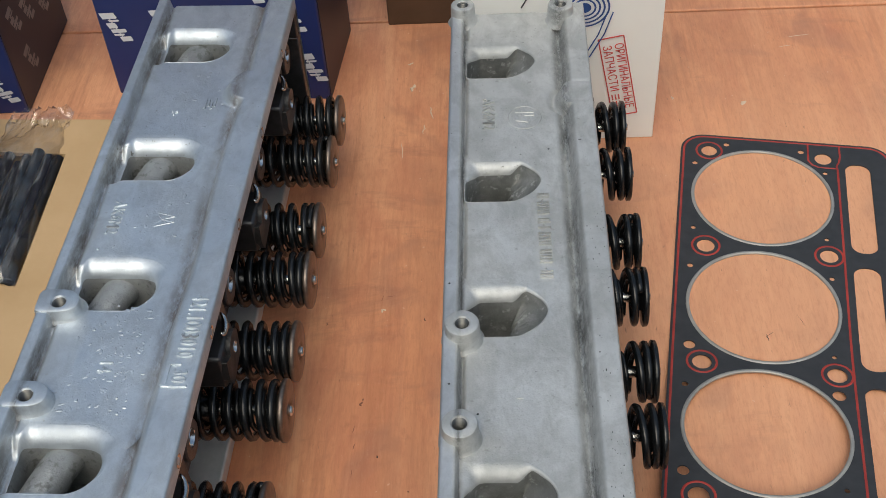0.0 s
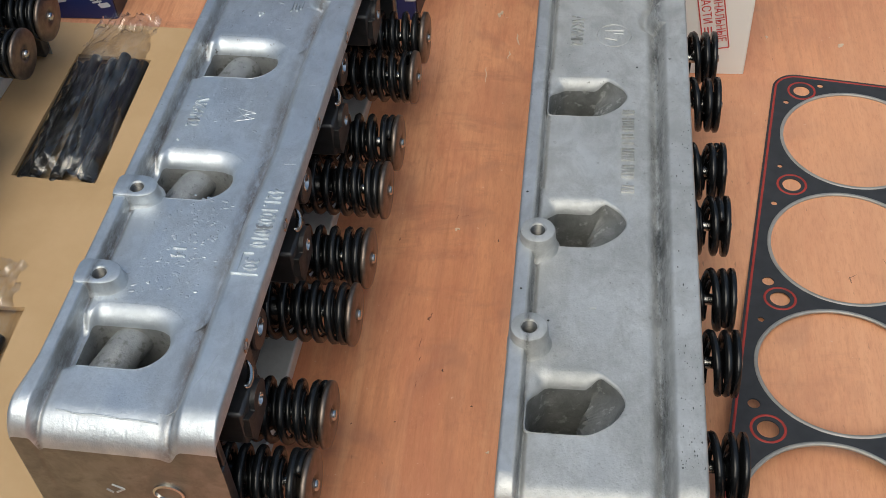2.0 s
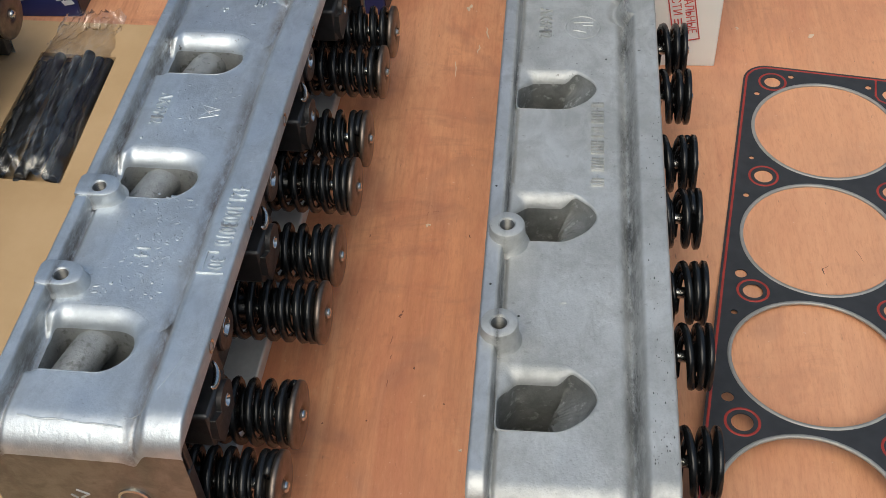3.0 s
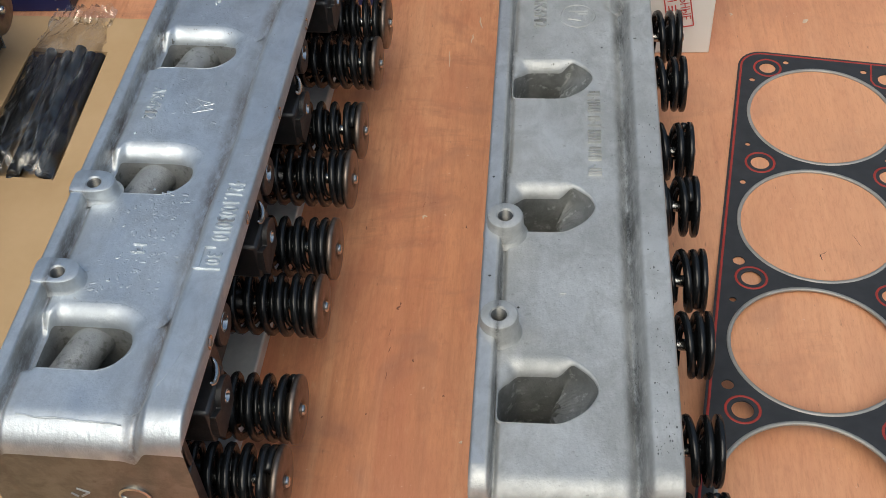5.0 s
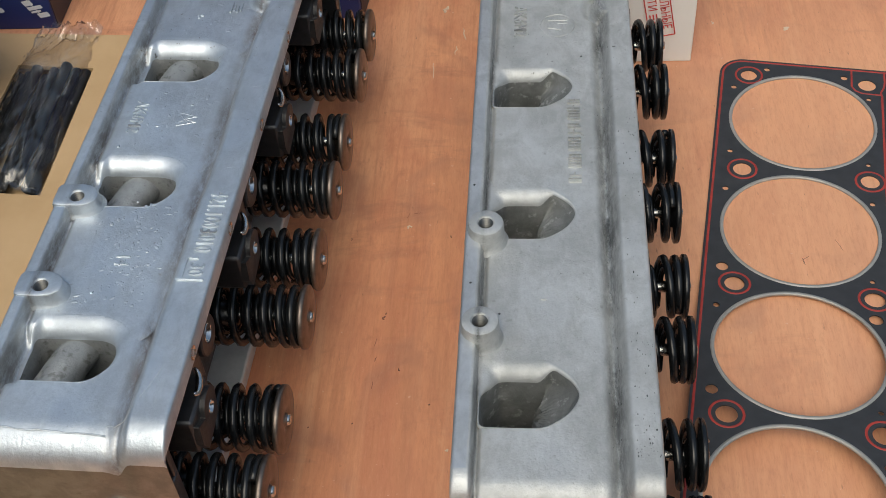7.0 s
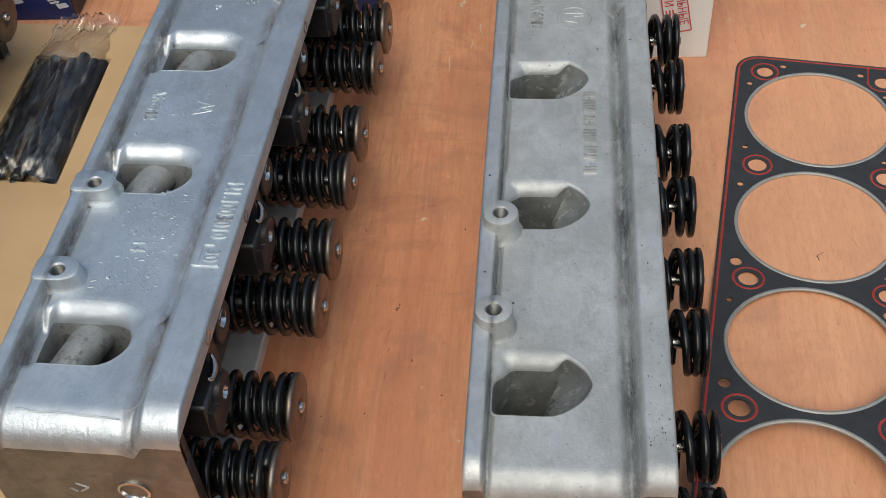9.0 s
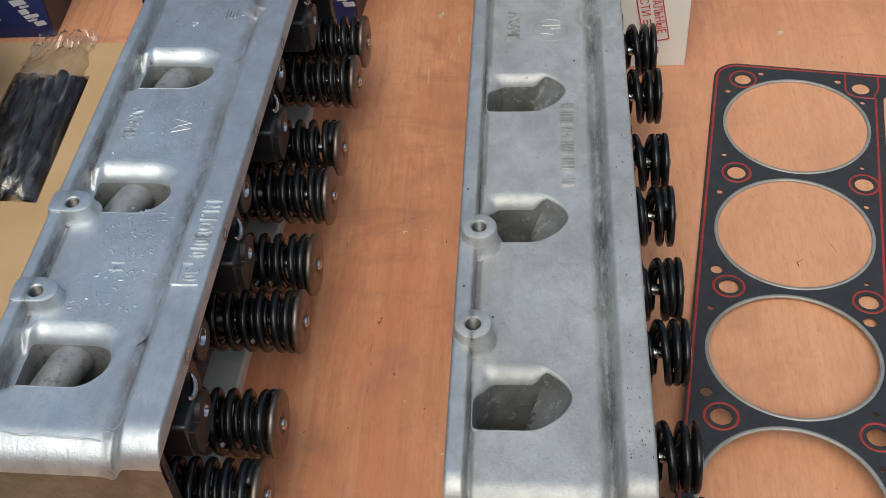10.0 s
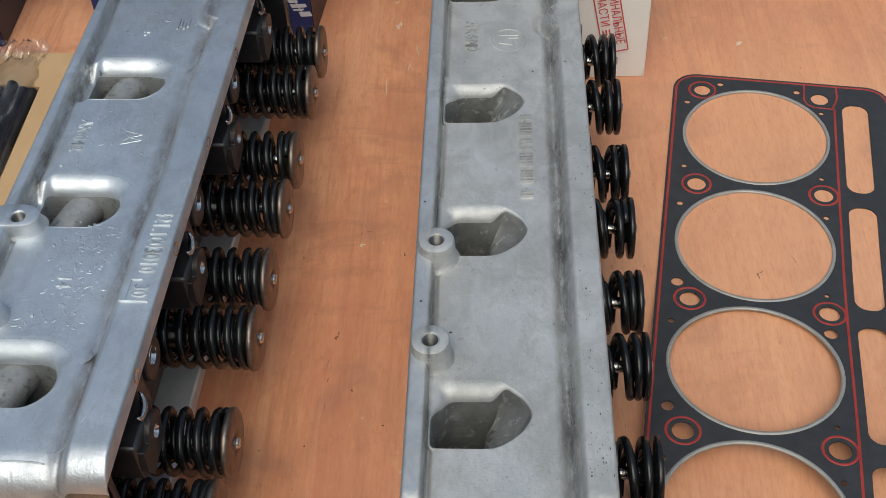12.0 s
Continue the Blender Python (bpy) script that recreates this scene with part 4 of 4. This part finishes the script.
# ---- boxes behind ----


def slanted_mark(parent, m, s, material):
    """A row of slanted bars in place of a printed brand mark."""
    bm = bmesh.new()
    x0, top, low = 0.0, [], []
    for wd, lo, hi in ((0.50, 0.0, 1.0), (0.16, 0.30, 1.0), (0.44, 0.0, 0.62), (0.30, 0.0, 1.0), (0.16, 0.0, 0.7), (0.40, 0.25, 1.0)):
        top += [(x0 + 0.15, 0.5), (x0 + 0.3 * hi, hi), (x0 + wd - 0.06 + 0.3 * hi, hi), (x0 + wd + 0.3 * (hi - 0.12), hi - 0.12), (x0 + wd + 0.1501, 0.5)]
        low += [(x0 + 0.126, 0.42), (x0 + 0.3 * lo, lo), (x0 + wd + 0.3 * lo, lo), (x0 + wd + 0.126, 0.42)]
        x0 += wd + 0.09
    bm.faces.new([bm.verts.new(m @ Vector((x * s, y * s, 0))) for x, y in top + low[::-1]])
    bm.normal_update()
    bmesh.ops.triangulate(bm, faces=bm.faces)
    part("printed_mark", bm, material, parent, "printed brand mark of slanted bars")


def carton(name, label, x0, x1, y0, y1, h, front, side, turn=0):
    b = thing(name, label, "box", pose((x0 + x1) / 2, (y0 + y1) / 2, 0, 0, 0, turn))
    w, d = (x1 - x0) / 2, (y1 - y0) / 2
    part("carton_body", box(-w, w, -d, d, 0, h), front, b, bevel=0.0015)
    part("side_panel", box(w - 0.001, w + 0.0008, -d + 0.001, d - 0.001, 0.001, h - 0.001), side, b, "side panel, shade put into its colour on the blue cartons")
    part("lid_flap", box(-w + 0.001, w - 0.001, -d - 0.0007, -d + 0.002, h - 0.03, h - 0.001), front, b)
    return b, w, d


FRONT = Matrix.Rotation(radians(90), 4, 'X')
SIDE = Matrix.Rotation(radians(90), 4, 'Z') @ FRONT
blue_box, w, d = carton("carton", "dark blue printed carton with white brand marks behind the head", -0.547, -0.3510, 0.1525, 0.2575, 0.32, BLUE, BLUE_SHADED, -5.5)
for x, z, a in ((-0.095, 0.088, -68), (-0.050, 0.092, -68), (0.062, 0.102, -68), (0.074, 0.050, -68), (0.030, 0.13, -68), (-0.09, 0.17, -68), (0.0, 0.16, -68), (0.04, 0.21, -68)):
    slanted_mark(blue_box, Matrix.Translation((x, -d - 0.0012, z)) @ FRONT @ Matrix.Rotation(radians(a), 4, 'Z'), 0.0130, PRINT)
navy_box, w, d = carton("carton", "dark blue printed carton beside the cardboard tray", -0.81, -0.6300, 0.138, 0.281, 0.22, BLUE, BLUE_SHADED)
for y, z in ((-0.052, 0.09), (-0.020, 0.080), (0.015, 0.065), (-0.045, 0.045), (0.040, 0.09), (-0.055, 0.14), (0.0, 0.13)):
    slanted_mark(navy_box, Matrix.Translation((w + 0.0012, y, z)) @ SIDE @ Matrix.Rotation(radians(-62), 4, 'Z'), 0.013, PRINT_GREY)
for x, z in ((0.050, 0.085), (0.060, 0.040), (0.015, 0.09), (0.02, 0.045), (0.04, 0.14)):
    slanted_mark(navy_box, Matrix.Translation((x, -d - 0.0012, z)) @ FRONT @ Matrix.Rotation(radians(-62), 4, 'Z'), 0.013, PRINT)
brown_box, w, d = carton("carton", "dark brown plain cardboard box at the back of the table", -0.310, -0.116, 0.254, 0.40, 0.40, BOARD_DARK, BOARD_DARK)

# the white box with the red stamp
white_box = thing("white_carton", "white carton with a red stamp and blue print", "box", pose(-0.158, 0.0785, 0))
part("carton_body", box(-0.080, 0.080, 0, 0.055, 0, 0.24), PAPER, white_box, bevel=0.001)
STAMP = (pose(0.0475, -0.0008, 0.0655, 90, 0, 0) @ pose(0, 0, 0, 0, 0, -79))
bm = bmesh.new()
hw, hh, th = 0.0395, 0.0100, 0.0005
for b in ((-hw, hw, hh - th, hh + th), (-hw, hw, -hh - th, -hh + th), (-hw - th, -hw + th, -hh, hh), (hw - th, hw + th, -hh, hh)):
    add_box(bm, *b, -0.0001, 0.0002)
fr = part("stamp_border", bm, INK_RED, white_box, "red stamped frame")
fr.matrix_local = STAMP
for txt, dx, dy, wd in (("ОРИГИНАЛЬНЫЕ", 0.0, 0.0046, 0.80), ("ЗАПЧАСТИ", -0.0095, -0.0048, 0.86)):
    t = part_mesh("stamp_lettering", text_mesh(txt, 0.0098, 0.0001, 1.0, wd), INK_RED, white_box, "red stamped lettering")
    t.matrix_local = STAMP @ pose(dx, dy, 0.0002)
bm = bmesh.new()
for k in range(3):
    for low in (-0.0079, -0.0053, -0.0027):
        add_box(bm, 0.0172 + k * 0.0070, 0.0226 + k * 0.0070, low, low + 0.0011, -0.0001, 0.0002)
t = part("stamp_mark", bm, INK_RED, white_box, "red stamped brand bars")
t.matrix_local = STAMP
for r0, r1, mt in ((0.0, 0.0050, INK_BLUE), (0.0075, 0.0090, INK_BLUE), (0.0110, 0.0125, INK_BLUE), (0.0145, 0.0160, INK_BLUE), (0.0180, 0.0195, INK_BLUE)):
    bm = bmesh.new()
    for i in range(36):
        a0, a1 = 2 * math.pi * i / 36, 2 * math.pi * (i + 1) / 36
        bm.faces.new([bm.verts.new((0.0185 + r * math.cos(a), -0.0012, 0.133 + r * 0.9 * math.sin(a))) for r, a in ((r0, a0), (r1, a0), (r1, a1), (r0, a1))])
    part("printed_ring", bm, mt, white_box, "blue printed ring")
for dx in (0.0, 0.0045):
    part("printed_line", tube([(0.036 + dx, -0.001, 0.128), (0.030 + dx, -0.001, 0.108), (0.020 + dx, -0.001, 0.088), (0.010 + dx, -0.001, 0.072)], 0.0005, 6), INK_BLUE, white_box)
part("printed_line", tube([(-0.030, -0.001, 0.135), (-0.022, -0.001, 0.15), (-0.012, -0.001, 0.17)], 0.0006, 6), INK_BLACK, white_box)
part("printed_line", tube([(-0.014 + 0.009 * math.cos(a / 8), -0.001, 0.122 + 0.007 * math.sin(a / 8)) for a in range(0, 28)], 0.0004, 6), INK_BLACK, white_box)

# ---- cardboard tray with bagged rods ----
TRAY = 0.012
tray = thing("cardboard_tray", "flat brown cardboard tray insert with cut-out pockets", "cardboard", pose(-0.60, -0.1, 0))


def skew(pts):
    return [(x + 0.60, y + 0.10) for x, y in pts]


def rect(x0, x1, y0, y1):
    return skew([(x0, y0), (x1, y0), (x1, y1), (x0, y1)])


me = flat_outline("board", [skew([(-1.03, -0.62), (-0.482, -0.62), (-0.482, 0.107), (-1.03, 0.135)]),
                            skew([(-0.648, -0.080), (-0.578, -0.086), (-0.576, 0.066), (-0.643, 0.072)]), rect(-0.668, -0.590, -0.38, -0.211)], 0.004)
me.transform(Matrix.Translation((0, 0, TRAY - 0.002)))
part_mesh("board", me, BOARD, tray)
me = flat_outline("liner", [skew([(-1.025, -0.615), (-0.486, -0.615), (-0.486, 0.102), (-1.025, 0.130)])], 0.002)
me.transform(Matrix.Translation((0, 0, 0.0012)))
part_mesh("liner", me, BOARD, tray)
bm = bmesh.new()
for b in ((-1.025, -0.486, -0.615, -0.611), (-0.490, -0.486, -0.61, 0.10), (-1.025, -0.66, 0.10, 0.104)):
    add_box(bm, b[0] + 0.60, b[1] + 0.60, b[2] + 0.10, b[3] + 0.10, 0.002, TRAY - 0.004)
part("edge_wall", bm, BOARD, tray)


def rod_bag(m, seed, label):
    """Black rods in a clear bag: the rods first, then the crumpled film."""
    rg = random.Random(seed)
    bag = thing("rod_bag", label, "bag", m)
    for i in range(8):
        x = -0.0285 + 0.0081 * i
        y1 = 0.068 + rg.uniform(-0.004, 0.006)
        z = 0.0062 + (0.0052 if i in (2, 4, 5) else 0)
        dx = rg.uniform(-0.004, 0.004)
        part("rod", lathe([(0, 0), (0.0038, 0), (0.0046, 0.001), (0.0046, 0.143), (0.0038, 0.144), (0, 0.144)],
                          Matrix.Translation((x, y1, z)) @ Matrix.Rotation(radians(90), 4, 'X') @ Matrix.Rotation(dx * 8, 4, 'Y'), 16), RUBBER, bag, smooth=False)
    noise.seed_set(seed)
    bm = bmesh.new()
    nx, ny = 44, 84
    grid = []
    for j in range(ny):
        row = []
        for i in range(nx):
            s, t = i / (nx - 1) * 2 - 1, j / (ny - 1)
            y = -0.078 + 0.206 * t
            wide = 0.0325 if t < 0.80 else 0.0325 - 0.004 * math.sin((t - 0.8) * 9)
            x = s * wide + 0.002 * noise.noise((s * 2, t * 9, seed))
            body = max(0, 1 - s ** 4) * 0.0158 * (1 - 0.62 * float(smooth01((t - 0.66) / 0.24))) * (0.45 + 0.55 * float(smooth01(t / 0.09)))
            c = noise.noise((s * 2.0 + t * 3, t * 5, seed + 2)) * 0.0009 + (1 - abs(noise.noise((s * 2.6 + t * 6, t * 3.0, seed + 5)))) ** 14 * 0.0022 + (1 - abs(noise.noise((s * 2.2 - t * 9, t * 4, seed + 6)))) ** 16 * 0.0016
            if t < 0.12:
                c += (1 - abs(noise.noise((s * 3.5 + t * 14, t * 26, seed + 4)))) ** 4 * 0.0020
            if t > 0.72:
                c = c * max(0, 1 - (t - 0.72) * 9) + (abs(noise.noise((s * 1.7 + t * 4, t * 9, seed + 9))) * 0.012 + (1 - abs(noise.noise((s * 3.6 - t * 7, t * 11, seed + 3)))) ** 8 * 0.006) * min(1, (t - 0.72) * 6)
            row.append(bm.verts.new((x, y, 0.0045 + body + c)))
        grid.append(row)
    for j in range(ny - 1):
        for i in range(nx - 1):
            bm.faces.new((grid[j][i], grid[j][i + 1], grid[j + 1][i + 1], grid[j + 1][i]))
    f = part("film", bm, FILM, bag, "crumpled clear plastic film", smooth=True)
    f.visible_shadow = False
    return bag


rod_bag(pose(-0.6115, -0.005, 0.0022, 0, 0, -0.6), 3, "black rods in a clear crumpled plastic bag in the tray")
rod_bag(pose(-0.6290, -0.300, 0.0022), 8, "black rods in a clear plastic bag in the second pocket")

# ---- flecks and splinters on the table ----
rng = random.Random(11)


def fleck(x, y, l, wd, ang, material, name, label):
    bm = bmesh.new()
    n = 5
    pts = [(l * (i / n - 0.5), wd * rng.uniform(-0.6, 0.6)) for i in range(n + 1)]
    add_tube(bm, [(px, py, 0.0002) for px, py in pts], [wd * (0.25 + 0.75 * math.sin(math.pi * (i + 0.4) / (n + 0.8))) * 0.5 for i in range(n + 1)], 6)
    ob = part(name, bm, material)
    ob.matrix_world = pose(x, y, 0, 0, 0, ang) @ Matrix.Diagonal((1, 1, 0.35, 1))
    tagged(ob, label, "fleck", "flecks on the table")


for x, y, l, wd, a in ((-0.283, 0.156, 0.010, 0.0035, 75), (-0.266, 0.120, 0.016, 0.0014, 100), (-0.272, 0.098, 0.012, 0.0012, 80), (-0.290, 0.071, 0.02, 0.0009, 95), (-0.287, 0.192, 0.006, 0.002, 20), (0.005, 0.12, 0.006, 0.004, 60), (0.070, 0.215, 0.020, 0.0010, 12), (0.055, 0.200, 0.010, 0.0008, 8), (-0.055, 0.130, 0.004, 0.0014, 100), (-0.260, -0.300, 0.002, 0.0014, 30), (-0.297, -0.109, 0.004, 0.002, 40)):
    fleck(x, y, l, wd, a, CHIP, "wood_splinter", "pale splinter scratch on the plywood")
for x, y, l, wd, a in ((-0.0190, -0.1405, 0.0075, 0.0004, 35), (-0.0207, -0.1435, 0.0060, 0.0007, 100), (-0.2945, -0.2385, 0.0022, 0.0008, 100), (-0.307, -0.191, 0.002, 0.0007, 80), (-0.266, -0.119, 0.003, 0.0007, 110), (-0.02, -0.36, 0.003, 0.001, 100), (-0.273, -0.266, 0.0014, 0.0008, 20), (-0.321, -0.281, 0.0012, 0.0007, 50)):
    fleck(x, y, l, wd, a, MARK, "dark_speck", "dark speck on the plywood")
for x, y, l, wd, a in ((-0.308, -0.1945, 0.0035, 0.0016, 80), (-0.312, -0.216, 0.007, 0.0004, 84), (-0.311, -0.230, 0.004, 0.0006, 80), (-0.311, -0.251, 0.006, 0.0004, 88), (-0.349, -0.284, 0.0014, 0.0009, 60), (-0.298, -0.097, 0.006, 0.0003, 70), (-0.292, -0.095, 0.005, 0.0003, 10), (0.006, -0.128, 0.012, 0.0003, 110), (-0.338, -0.121, 0.003, 0.0007, 85)):
    fleck(x, y, l, wd, a, SCAR, "brown_scratch", "faint brown scratch on the plywood")
